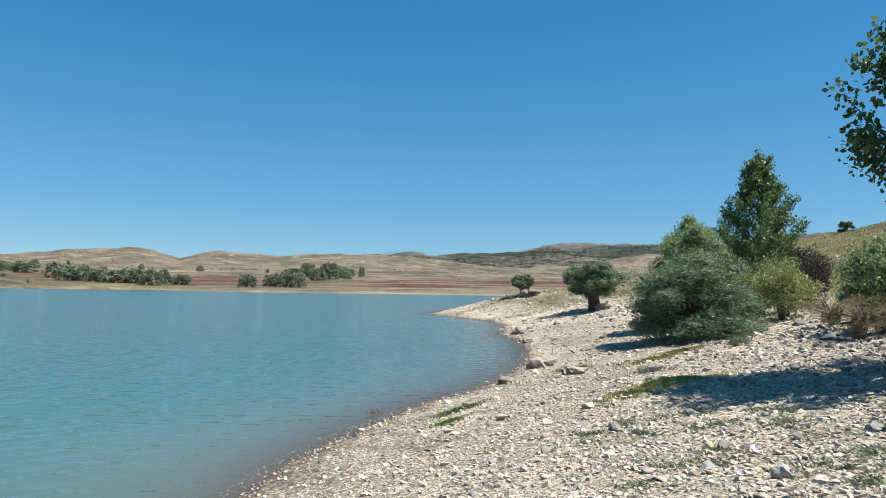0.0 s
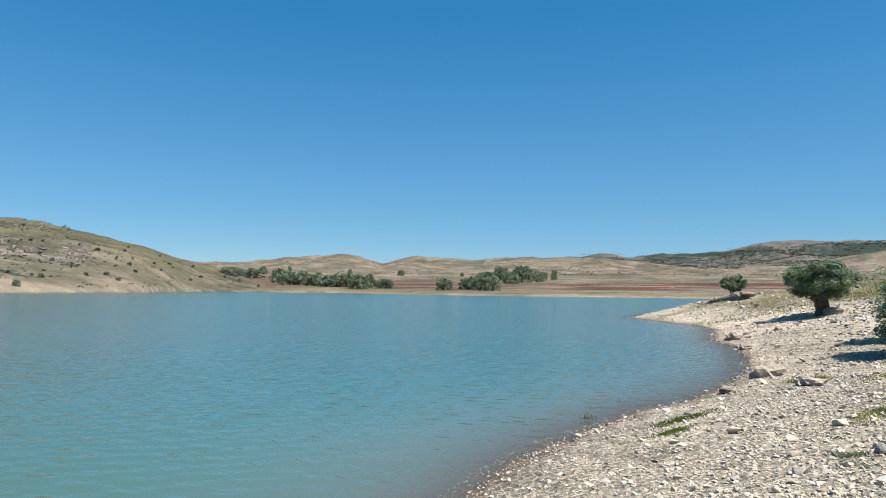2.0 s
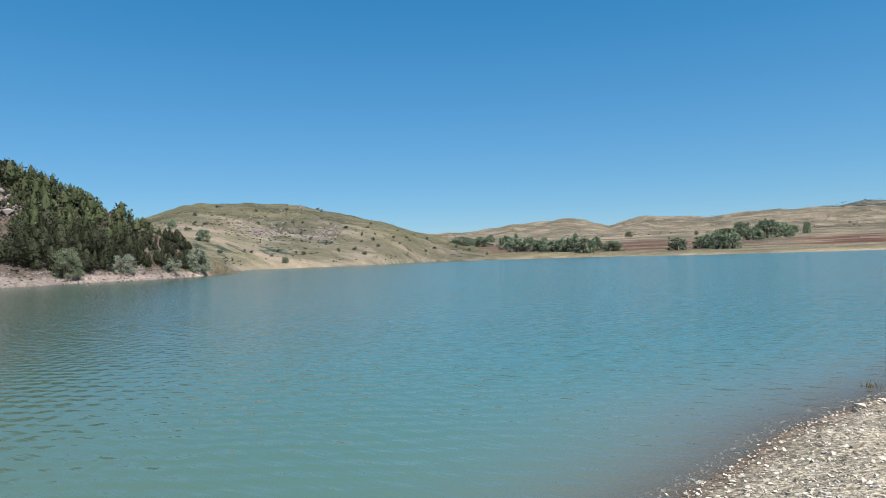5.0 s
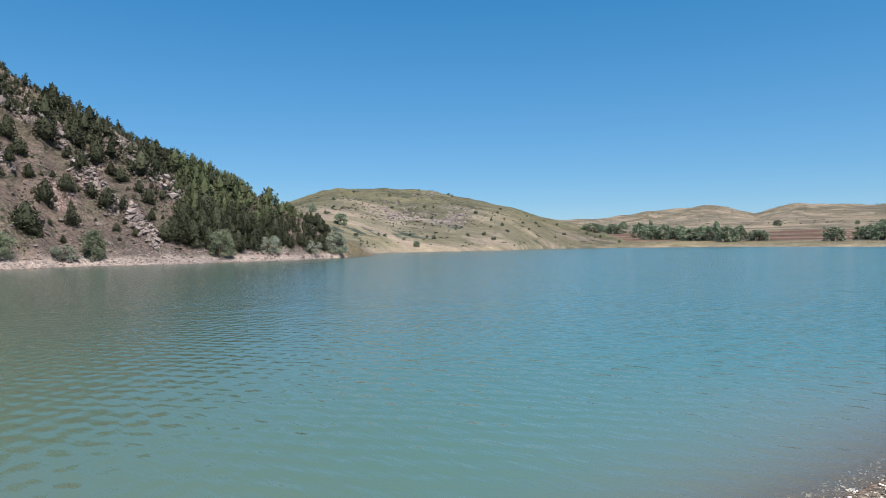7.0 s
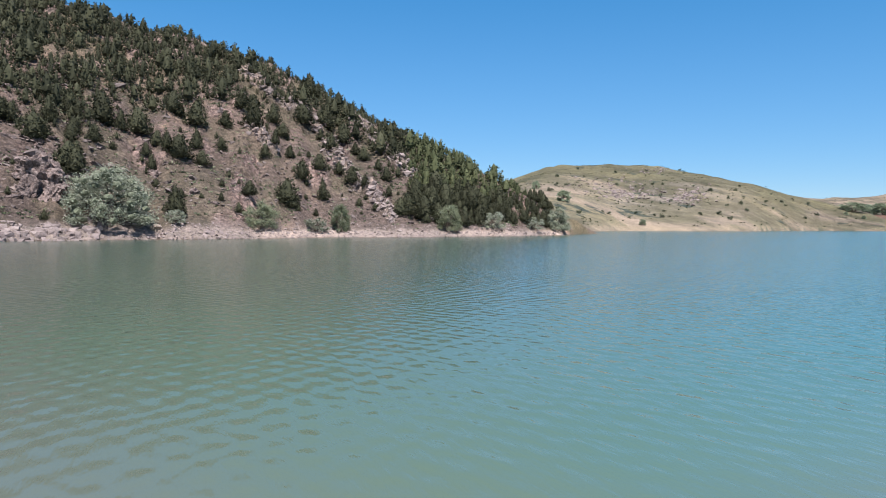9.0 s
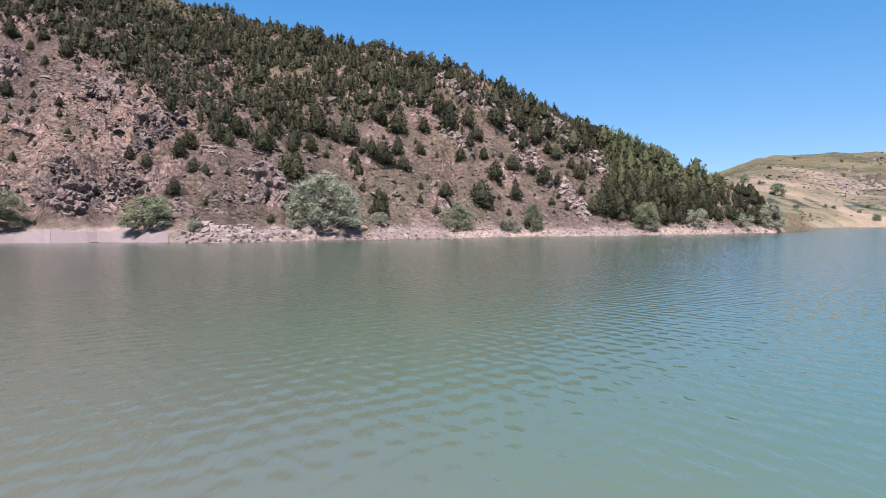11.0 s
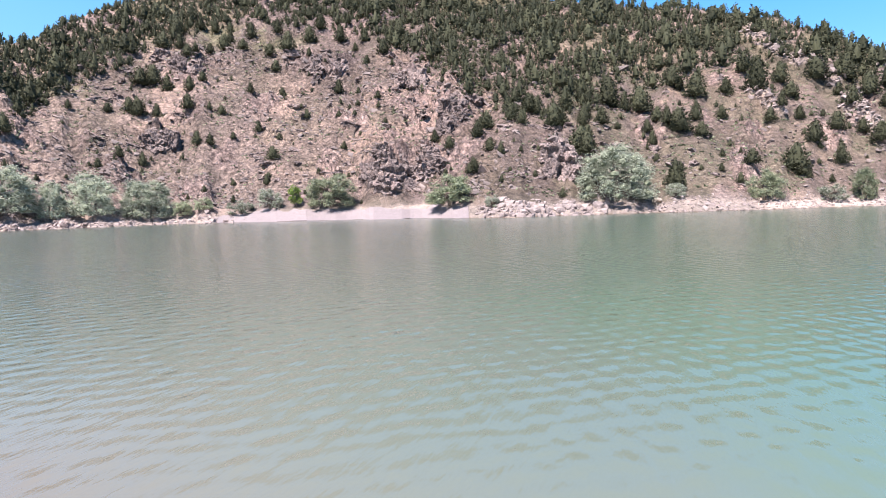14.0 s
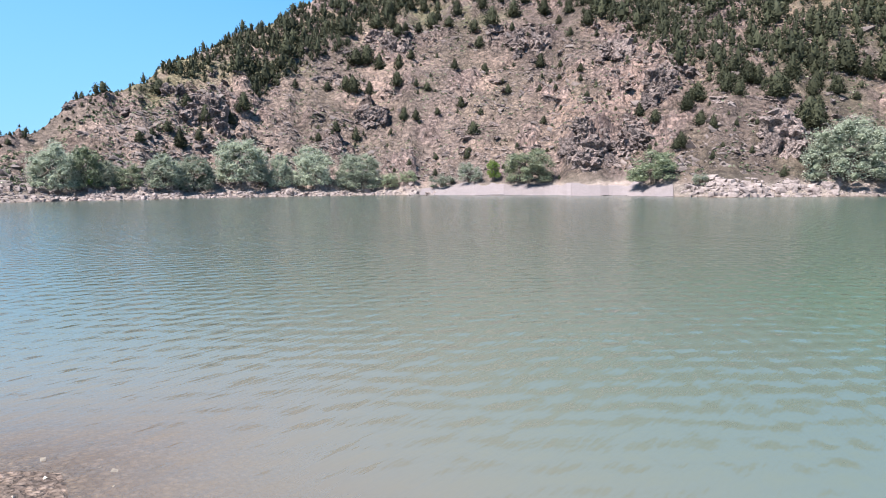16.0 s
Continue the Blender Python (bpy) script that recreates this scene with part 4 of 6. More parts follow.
# willows and shrubs along the far bank: azimuth, width, height, kind
BANK = [(152.5, 6.1, 6.1, "s"), (150.6, 4.8, 5.2, "g"), (149.1, 3.0, 3.5, "s"), (147.7, 4.3, 3.5, "l"), (150.2, 1.2, 2.2, "y"), (145.2, 5.3, 4.8, "s"), (142.9, 5.4, 4.9, "s"), (139.3, 7.8, 6.6, "s"),
        (136.3, 3.7, 5.1, "s"), (133.7, 6.5, 6.0, "s"), (129.9, 7.0, 5.8, "s"), (130.8, 3.7, 3.0, "r"), (127.4, 3.2, 2.3, "l"), (125.8, 2.8, 2.0, "l")]
BANK_EAST = [(122.9, 4.1, 2.5, "r"), (120.6, 4.0, 3.4, "r"), (118.6, 2.8, 3.5, "y"), (115.7, 6.9, 5.4, "l"), (105.6, 6.3, 4.3, "g"), (102.1, 2.3, 1.9, "r"), (92.0, 10.3, 8.0, "s"), (87.3, 2.6, 2.0, "r"),
             (80.8, 4.6, 4.7, "l"), (76.3, 3.7, 2.8, "r"), (74.3, 3.3, 4.7, "g"), (65.2, 5.1, 5.1, "l"), (61.3, 4.4, 3.7, "r"), (57.9, 4.3, 3.0, "r"), (55.8, 5.2, 5.2, "s")]
KINDS = {
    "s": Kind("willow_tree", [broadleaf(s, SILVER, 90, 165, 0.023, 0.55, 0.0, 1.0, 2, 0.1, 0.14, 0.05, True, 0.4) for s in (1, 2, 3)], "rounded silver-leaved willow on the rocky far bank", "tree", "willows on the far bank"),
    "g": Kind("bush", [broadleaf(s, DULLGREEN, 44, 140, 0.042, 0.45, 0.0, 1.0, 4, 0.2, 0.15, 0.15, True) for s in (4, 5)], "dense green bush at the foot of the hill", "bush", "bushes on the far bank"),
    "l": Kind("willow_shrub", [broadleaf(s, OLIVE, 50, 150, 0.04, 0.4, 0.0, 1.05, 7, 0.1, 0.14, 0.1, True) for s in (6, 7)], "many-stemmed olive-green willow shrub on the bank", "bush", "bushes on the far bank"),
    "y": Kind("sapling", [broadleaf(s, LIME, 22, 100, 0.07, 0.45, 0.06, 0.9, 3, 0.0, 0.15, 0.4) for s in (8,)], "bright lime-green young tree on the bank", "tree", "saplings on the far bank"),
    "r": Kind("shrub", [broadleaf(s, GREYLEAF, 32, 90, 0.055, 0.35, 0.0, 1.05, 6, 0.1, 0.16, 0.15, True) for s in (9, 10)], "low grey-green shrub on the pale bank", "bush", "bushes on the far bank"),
}
for a, w, h, k in BANK + BANK_EAST:
    rs = float(np.interp(a, BIG_AZ, BIG_SHORE))
    back = 5.0 if a > 124 else 4.4
    if a == 105.6 or a == 92.0:
        back = 3.4
    KINDS[k].put(*polar(a, rs + back + w * 0.12), w * (1.16 if a > 124 and k == "s" else 1.1), h * (1.14 if a > 124 else 1.04))

# junipers and pines on the hill
PINES = [conifer(s, 700, w, b, l, 1) for s, w, b, l in ((11, 0.42, 0.62, 0.06), (12, 0.47, 0.5, 0.06), (13, 0.38, 0.72, 0.055), (14, 0.52, 0.45, 0.065), (15, 0.45, 0.55, 0.06))]


def pine_trunk():
    return mesh_of("trunk", *joined([limb((0, 0, -0.08), (0, 0, 0.5), 0.03, 0.018), limb((0, 0, 0.5), (0, 0, 0.93), 0.018, 0.004, 5)]), BARK, True)


PINE_TRUNK = pine_trunk()
JUNIPER = Kind("juniper", [(mesh_of("crown", v, f, NEEDLE), PINE_TRUNK) for v, f in PINES], "dark green juniper on the stony hillside", "tree", "junipers on the hillside")


# lower edge of the close wood: azimuth and height in degrees
WOOD_AZ = [57, 66.6, 67.6, 68.6, 71.9, 74.8, 77.7, 81.4, 84.2, 88.7, 92.9, 96.9, 100.7, 104, 108.4, 113, 116, 125, 129.3, 131.5, 134.5, 137.9, 138.7, 143.6, 147, 152]
WOOD_EL = [-2, 0.5, 2.9, 5.3, 8.6, 9.5, 11.2, 11.4, 11.4, 10.4, 8.8, 9.0, 8.3, 9.9, 12.5, 14.2, 15.1, 14.1, 12.3, 10.7, 9.5, 6.8, 8.8, 8.3, 7.0, 4.5]
# junipers that stand free on the open slopes: azimuth and height of the foot in degrees, height in metres
SPUR_FOOT = [(103.2, 5.2, 2.8), (102.4, 6.0, 2.9), (101.3, 3.8, 2.1), (103.6, 2.3, 2.1), (100.0, 7.9, 2.5), (98.9, 7.2, 3.4), (98.2, 7.0, 2.9), (95.9, 7.2, 4.0), (96.4, 6.1, 2.7), (94.7, 7.9, 2.6), (94.0, 7.5, 3.3), (92.4, 7.3, 5.2), (91.1, 6.9, 3.6), (89.9, 6.7, 4.6), (94.5, 5.9, 2.7), (94.1, 4.8, 2.3), (94.2, 3.5, 3.5), (93.1, 6.0, 2.4), (91.7, 5.5, 1.2), (89.4, 5.0, 2.2), (89.0, 4.1, 2.4), (88.6, 5.9, 2.6), (87.9, 5.7, 2.9), (87.0, 5.0, 3.9), (87.4, 8.5, 3.8), (86.9, 8.2, 2.8), (85.7, 7.6, 4.3), (85.7, 5.8, 3.5), (85.3, 4.5, 2.4), (83.8, 5.8, 2.3), (83.5, 7.7, 3.1), (88.7, 2.6, 1.3), (87.3, 0.5, 4.2)]
SPUR_FACE = [(81.7, 2.2, 2.3), (82.5, 0.7, 1.6), (81.3, 7.5, 6.2), (79.7, 8.1, 3.9), (79.6, 6.2, 2.7), (79.0, 7.0, 2.9), (80.4, 5.2, 2.6), (78.4, 5.3, 2.3), (76.9, 5.4, 1.3), (82.2, 9.1, 4.1), (78.7, 1.5, 4.3), (78.2, 1.2, 2.4), (77.4, 3.6, 3.6), (76.0, 4.4, 3.0), (75.7, 1.9, 3.5), (74.4, 3.9, 2.4), (75.9, 6.9, 2.3), (75.0, 5.8, 3.4), (74.0, 6.6, 4.2), (73.0, 5.7, 2.6), (72.3, 5.3, 2.9), (73.3, 3.3, 3.3), (72.2, 3.1, 2.2), (72.7, 1.4, 1.5), (70.2, 2.2, 2.1), (70.4, 3.6, 2.8), (71.1, 4.5, 2.3), (68.7, 0.7, 4.1), (69.2, 0.7, 3.1), (67.2, 0.5, 2.6), (77.3, 8.1, 4.2), (75.4, 7.9, 5.0), (76.8, 10.4, 5.4)]
CRAG_SLOPE = [(114.6, 9.1, 3.1), (113.0, 9.0, 1.7), (113.1, 8.1, 1.2), (117.3, 6.8, 1.8), (114.7, 7.2, 1.3), (113.4, 7.2, 1.1), (111.4, 7.9, 1.3), (110.9, 6.5, 1.2), (108.8, 9.3, 1.2), (114.4, 4.5, 1.5), (116.6, 2.6, 1.0), (106.8, 4.8, 2.3), (105.6, 4.2, 2.0), (103.2, 5.3, 1.1), (102.5, 6.0, 2.7), (102.2, 4.1, 2.2), (101.3, 3.7, 1.5), (103.9, 2.3, 1.7), (106.0, 2.2, 1.0), (100.4, 6.5, 2.8), (99.5, 6.3, 2.3), (100.6, 7.5, 2.5), (98.4, 7.3, 2.0), (96.9, 5.8, 4.1), (95.8, 7.2, 2.5), (94.3, 6.3, 3.0), (92.9, 5.9, 2.9), (94.7, 3.8, 4.0), (98.5, 1.8, 1.0), (106.0, 9.9, 1.3), (107.1, 10.6, 1.5), (110.1, 11.2, 1.5)]
WEST_SLOPE = [(145.1, 6.7, 2.8), (146.7, 3.0, 1.7), (145.8, 3.5, 1.5), (144.7, 3.9, 1.8), (143.8, 2.7, 3.4), (141.8, 4.4, 3.2), (145.0, 1.9, 1.1), (143.2, 5.7, 2.7), (140.1, 4.5, 2.7), (139.3, 4.9, 1.7), (142.4, 3.3, 1.8), (138.9, 5.7, 3.4), (133.1, 3.2, 1.7), (131.6, 4.1, 1.9), (130.0, 3.3, 2.7), (130.1, 7.2, 3.7), (130.7, 7.4, 3.1), (128.8, 6.5, 2.7), (126.5, 7.6, 3.0), (124.9, 7.5, 1.7), (124.0, 7.4, 1.8), (126.0, 5.0, 2.4), (125.0, 5.0, 2.0), (123.2, 5.4, 1.3), (121.2, 6.0, 2.2), (120.2, 3.8, 2.3), (120.8, 1.7, 1.8), (119.6, 5.4, 1.3), (119.2, 8.9, 1.8), (121.7, 9.1, 2.2), (132.2, 7.4, 1.9), (134.8, 7.5, 1.9), (125.3, 9.9, 2.3)]
CREST_SLOPE = [(121.4, 13.3, 4.2), (123.0, 12.9, 3.3), (123.5, 12.3, 4.0), (125.7, 12.0, 2.2), (124.1, 13.6, 3.9), (123.0, 13.7, 2.8), (119.3, 13.7, 3.9), (118.6, 12.4, 4.4), (116.8, 13.1, 4.4), (115.9, 14.0, 4.2), (114.3, 13.2, 4.4), (112.3, 13.2, 3.4), (122.1, 12.4, 2.6), (120.0, 11.9, 3.2), (124.6, 11.9, 2.6), (126.3, 11.7, 2.9), (117.8, 14.2, 2.9), (120.4, 14.7, 2.8), (119.6, 10.8, 2.7), (116.9, 12.0, 2.1), (128.9, 9.5, 4.4), (127.9, 9.1, 3.7), (129.8, 9.4, 3.8), (126.3, 9.1, 3.3), (112.2, 11.5, 2.0), (110.8, 12.2, 3.6), (113.6, 14.5, 2.9), (109.4, 13.6, 4.4), (110.1, 13.0, 4.4), (126.8, 12.3, 4.4), (128.0, 12.3, 4.1), (125.2, 13.7, 4.2), (127.0, 13.2, 4.4), (111.4, 8.7, 1.6), (113.1, 12.4, 2.2)]


def hill_trees():
    rng = np.random.default_rng(21)
    n = 80000
    az, u = rng.uniform(56.4, 156, n), rng.random(n) ** 0.9
    rs, top, crest = big_hill(az, None)
    r = rs + 6.5 + u * np.maximum(top - rs + 2, 2)
    x, y = -r * np.sin(np.radians(az)), r * np.cos(np.radians(az))
    el = np.degrees(np.arctan2(land(x, y) - EYE, r))
    over = el - np.interp(az, WOOD_AZ, WOOD_EL)
    clear = fbm(x / 11, y / 11, 91, 3)
    meadow = np.exp(-((az - 121.5) / 3.0) ** 2 - ((el - 13.4) / 0.7) ** 2) + np.exp(-((az - 136.0) / 2.2) ** 2 - ((el - 9.6) / 0.45) ** 2) + np.exp(-((az - 141.5) / 2.2) ** 2 - ((el - 8.3) / 0.4) ** 2)
    sky = np.interp(az, BIG_SKY_AZ, BIG_SKY)
    spread = np.interp(az, [98, 108], [3.2, 1.0])
    cover = np.maximum(smooth(-spread, 0.7, over), 0.9 * smooth(np.interp(az, [134, 140], [2.8, 1.7]), np.interp(az, [134, 140], [0.9, 0.6]), sky - el) * np.interp(az, [60, 66, 92, 98, 128, 134], [0, 1, 1, 0, 0, 1]))
    dens = (0.018 + 0.98 * cover ** 1.3) * np.where((clear > 0.33) | (az < 68), 1.0, 0.25) * (1 - 0.9 * np.clip(meadow, 0, 1))
    roll, size, plump = rng.random(n), rng.random(n), rng.uniform(0.85, 1.25, n)
    spots, grid = [], {}
    for i in np.flatnonzero(roll < dens):
        key = (int(x[i] // 3), int(y[i] // 3))
        near = [q for a in (-1, 0, 1) for b in (-1, 0, 1) for q in grid.get((key[0] + a, key[1] + b), ())]
        close = cover[i] > 0.15
        gap = (1.2 if az[i] < 68 else 0.75 + 1.0 * size[i] + 0.6 * (1 - cover[i])) if close else 2.6
        if any((x[i] - a) ** 2 + (y[i] - b) ** 2 < gap**2 for a, b in near):
            continue
        grid.setdefault(key, []).append((x[i], y[i]))
        h = (1.3 + 3.6 * size[i] ** 2.2) * (0.8 + 0.5 * clear[i]) if close else 0.6 + 0.9 * size[i]
        h *= float(np.interp(az[i], [57, 66, 143, 147], [0.85, 1, 1, 0.45])) * (0.68 if u[i] > 0.86 else 1.0)
        spots.append((r[i] - rs[i], x[i], y[i], h, plump[i]))
    spots.sort()
    return spots


turned = np.random.default_rng(23)
for rows_of in (SPUR_FOOT, SPUR_FACE, CRAG_SLOPE, WEST_SLOPE, CREST_SLOPE):
    for a, e, h in rows_of:
        x, y = at_height(a, e, 80, 240)
        plump = turned.uniform(0.85, 1.2)
        JUNIPER.put(x, y, h * plump * 1.08, h * 1.08)
SPOTS = hill_trees()
for d, x, y, h, w in SPOTS[:230]:
    JUNIPER.put(x, y, h * w, h)
rest = SPOTS[230:]
zs = land(np.array([s[1] for s in rest]), np.array([s[2] for s in rest]))
wood, grove = [], []
cheap = [conifer(s, 120, w, b, l) for s, w, b, l in ((21, 0.42, 0.6, 0.10), (22, 0.46, 0.5, 0.10), (23, 0.38, 0.7, 0.095), (24, 0.50, 0.5, 0.105), (25, 0.44, 0.45, 0.095), (26, 0.40, 0.55, 0.10))]
for i, (d, x, y, h, w) in enumerate(rest):
    v, f = cheap[i * 7 % 6]
    a = i * 2.4
    turn = np.array([[math.cos(a), -math.sin(a), 0], [math.sin(a), math.cos(a), 0], [0, 0, 1]])
    (grove if azimuth(x, y) < 68.5 else wood).append(((v * np.array([h * w, h * w, h])) @ turn.T + np.array([x, y, zs[i] - 0.1]), f))
tagged(new("juniper_wood", mesh_of("juniper_wood", *joined(wood), NEEDLE)), "dense dark juniper wood over the upper hillside", "trees", kind="stuff")
tagged(new("pine_wood", mesh_of("pine_wood", *joined(grove), PINE)), "olive-green young pine wood on the end of the spur", "trees", kind="stuff")

# trees on the far plain
FAR = Kind("field_tree", [broadleaf(s, FARLEAF, 34, 28, 0.095, 0.6, 0.0, 1.0, 3, 0.2, 0.17, 0.1, True, 0.3) for s in (31, 32, 33, 34)], "rounded grey-green tree beside the fields", "tree", "trees on the far plain")
# azimuth and height of the foot in degrees, width and height in thousandths of the distance
LAKE_ROW = [(33.93, 1.17, 25.4, 10.1), (32.88, 1.07, 21.1, 10.1), (32.02, 0.92, 25.4, 13.5), (31.44, 1.39, 10.1, 10.1), (30.08, 1.62, 18.6, 6.8), (30.19, 0.56, 16.9, 21.1), (29.37, 0.4, 25.4, 18.6), (29.22, 0.69, 6.8, 20.3), (28.16, 0.39, 23.7, 18.6), (27.19, 0.33, 22.0, 16.9), (26.94, 1.0, 10.1, 8.5), (26.23, 0.27, 23.7, 16.9), (25.26, 0.26, 23.7, 18.6), (24.28, 1.21, 6.8, 10.1), (24.54, 0.25, 20.3, 18.6), (23.57, 0.14, 25.4, 20.3), (22.61, 0.23, 15.2, 18.6), (21.27, 0.21, 22.0, 14.4), (24.28, 1.31, 5.1, 8.5), (33.27, 0.59, 4.2, 4.2), (31.78, 0.19, 3.4, 4.2), (34.41, 0.89, 4.2, 4.2)]
FIELD_TREES = [(19.96, 1.3, 9.3, 7.6), (16.31, 0.1, 22.0, 16.9), (14.14, 0.17, 25.4, 16.9), (13.23, 0.11, 22.0, 22.0), (12.1, 0.1, 22.0, 20.3), (12.53, 0.8, 25.4, 15.2), (11.4, 1.02, 22.0, 18.6), (10.52, 0.72, 22.0, 18.6), (9.63, 0.8, 25.4, 23.7), (8.75, 0.97, 23.7, 16.9), (8.11, 0.87, 11.8, 7.6), (7.89, 1.09, 11.8, 11.8), (6.9, 1.07, 8.5, 14.4), (11.83, 1.68, 5.9, 10.1), (14.7, 1.55, 5.1, 5.1)]
for a, el, w, h in LAKE_ROW + FIELD_TREES:
    fx, fy = at_height(a, el, 400, 1300)
    fr = math.hypot(fx, fy)
    FAR.put(fx, fy, fr * w * 0.00135, fr * h * 0.00122)

# scrub on the bare hill
SCRUB = Kind("hill_shrub", [broadleaf(s, SCRUBLEAF, 12, 15, 0.19, 0.5, 0.0, 1.05, 2, 0, 0.22, 0.1, True, 0.55) for s in (41, 42)], "small dark shrub on the bare dry hill", "bush", "shrubs on the bare hill")
for a, el, w, h in ((57.6, 3.05, 4.5, 5), (55.3, 1.95, 7, 6), (48.9, 0.05, 3.5, 3)):
    FAR.put(*at_height(a, el, 200, 800), w, h, label="lone grey-green tree on the bare dry hill")
for i in range(90):
    a = rng.uniform(33, 58)
    x, y = at_height(a, rng.uniform(0.5, 4.9), 230, 900)
    s = rng.uniform(0.9, 2.3)
    SCRUB.put(x, y, s * 1.2, s)


# ---- stones and rocks ----
def rock_shape(seed, level=0, flat=0.6, planes=9):
    """An angular boulder about one metre across, cut by planes."""
    rng = np.random.default_rng(seed)
    bm = bmesh.new()
    bmesh.ops.create_icosphere(bm, subdivisions=level + 1, radius=0.62)
    v = np.array([p.co[:] for p in bm.verts])
    f = np.array([[q.index for q in p.verts] for p in bm.faces])
    bm.free()
    v = v * (1 + 0.12 * rng.normal(size=(len(v), 1)) * (1.0 if level == 0 else 0.5))
    for _ in range(planes):
        d = rng.normal(size=3)
        d /= np.linalg.norm(d)
        over = v @ d - rng.uniform(0.22, 0.42)
        v = v - np.clip(over, 0, None)[:, None] * d
    v = v * np.array([rng.uniform(0.8, 1.15), rng.uniform(0.7, 1.0), flat * rng.uniform(0.8, 1.2)])
    return v, f


def crag_shape(seed, level=4):
    """A cleft and broken crag about one metre across: plates at different depths with gaps between them."""
    rng = np.random.default_rng(seed)
    bm = bmesh.new()
    bmesh.ops.create_icosphere(bm, subdivisions=level, radius=1)
    v = np.array([p.co[:] for p in bm.verts])
    f = np.array([[q.index for q in p.verts] for p in bm.faces])
    bm.free()
    v = v / np.abs(v).max(1)[:, None] ** 0.6
    hearts = rng.normal(size=(44, 3)) * np.array([1, 1, 0.75])
    hearts /= np.abs(hearts).max(1)[:, None] ** 0.6 * np.linalg.norm(hearts, axis=1)[:, None] ** 0.4
    bent = v + 0.10 * np.sin(v[:, [1, 2, 0]] * 9 + seed)
    d = np.linalg.norm((bent[:, None] - hearts[None]) * np.array([1, 1, 1.6]), axis=2)
    near = np.argsort(d, axis=1)[:, :2]
    gap = np.take_along_axis(d, near[:, 1:2], 1)[:, 0] - np.take_along_axis(d, near[:, :1], 1)[:, 0]
    level = rng.uniform(0.6, 1.05, 44)[near[:, 0]]
    ledge = 0.1 * np.mod(bent[:, 2] * 2.6 + bent[:, 0] * 0.5 + seed, 1.0)
    radius = 0.46 * (level + ledge) * (1 - 0.34 * np.exp(-gap / 0.06)) * (1 + 0.03 * rng.normal(size=len(v)))
    return v * radius[:, None] * np.array([1.15, 0.9, 0.85]), f


def angular(seed, points=13, flat=0.75):
    """A broken block: the hull of a few random corners, about one metre across."""
    rng = np.random.default_rng(seed)
    p = rng.uniform(-1, 1, (points, 3))
    p = p / np.maximum(np.abs(p).max(1), 1e-6)[:, None] * rng.uniform(0.38, 0.52, (points, 1))
    bm = bmesh.new()
    for q in p:
        bm.verts.new(q * np.array([1.1, 0.85, flat]))
    got = bmesh.ops.convex_hull(bm, input=bm.verts)
    bmesh.ops.delete(bm, geom=[e for e in got["geom_interior"] if isinstance(e, bmesh.types.BMVert)], context="VERTS")
    bmesh.ops.recalc_face_normals(bm, faces=bm.faces)
    bm.verts.index_update()
    v = np.array([q.co[:] for q in bm.verts])
    f = np.array([[q.index for q in face.verts] for face in bm.faces])
    bm.free()
    return v, f


PEBBLES = [angular(100 + i, 8, 0.62) for i in range(18)]


def scattered(spots, shapes, seed, grain=None):
    """Many stones as one mesh: spots are rows of x, y, z, size."""
    rng = np.random.default_rng(seed)
    vs, fs, at = [], [], 0
    spots = np.asarray(spots)
    pick = rng.integers(0, len(shapes), len(spots))
    for k, (v, f) in enumerate(shapes):
        p = spots[pick == k]
        n = len(p)
        if not n:
            continue
        a, tilt = rng.uniform(0, 2 * np.pi, n), rng.normal(size=n) * 0.25
        if grain is not None:
            a, tilt = grain + rng.normal(size=n) * 0.45, 0.3 + rng.normal(size=n) * 0.25
        c, s, ct, st = np.cos(a), np.sin(a), np.cos(tilt), np.sin(tilt)
        x, y, z = v[:, 0][None], v[:, 1][None], v[:, 2][None]
        x2, z2 = x * ct[:, None] + z * st[:, None], z * ct[:, None] - x * st[:, None]
        w = np.stack([x2 * c[:, None] - y * s[:, None], x2 * s[:, None] + y * c[:, None], z2], -1) * p[:, 3][:, None, None] + p[:, None, :3]
        vs.append(w.reshape(-1, 3))
        fs.append((f[None] + (np.arange(n) * len(v))[:, None, None]).reshape(-1, 3) + at)
        at += n * len(v)
    return np.concatenate(vs), np.concatenate(fs)


def beach_stones():
    rng = np.random.default_rng(55)
    n = 150000
    az = rng.uniform(-40, 40, n)
    r = np.exp(rng.uniform(math.log(3.6), math.log(72), n))
    behind = rng.random(n) < 0.02
    az, r = np.where(behind, az * 0.9 + 142, az), np.where(behind, 3.0 + 4.5 * (r / 72), r)
    x, y = -r * np.sin(np.radians(az)), r * np.cos(np.radians(az))
    z, g = land(x, y, True)
    grassy = smooth(7, 16, g["sd"] + (fbm(x / 9, y / 9, 81, 4) - 0.5) * 8)
    keep = (g["sd"] > -0.35) & (g["near"] >= z - 1e-6) & (rng.random(n) > grassy * 0.85)
    x, y, z, r, sd = x[keep], y[keep], z[keep], r[keep], g["sd"][keep]
    n = len(x)
    size = 0.027 * np.exp(rng.normal(size=n) * 0.42) * np.interp(r, [4, 10, 20, 40, 70], [1.0, 1.4, 2.3, 3.7, 5.0]) * np.interp(sd, [-0.3, 1, 5, 8], [0.7, 0.85, 1.2, 1.35])
    big = rng.random(n) < 0.02
    size = np.where(big, size * 2.0, size)
    return np.stack([x, y, z + size * 0.1, size], -1)


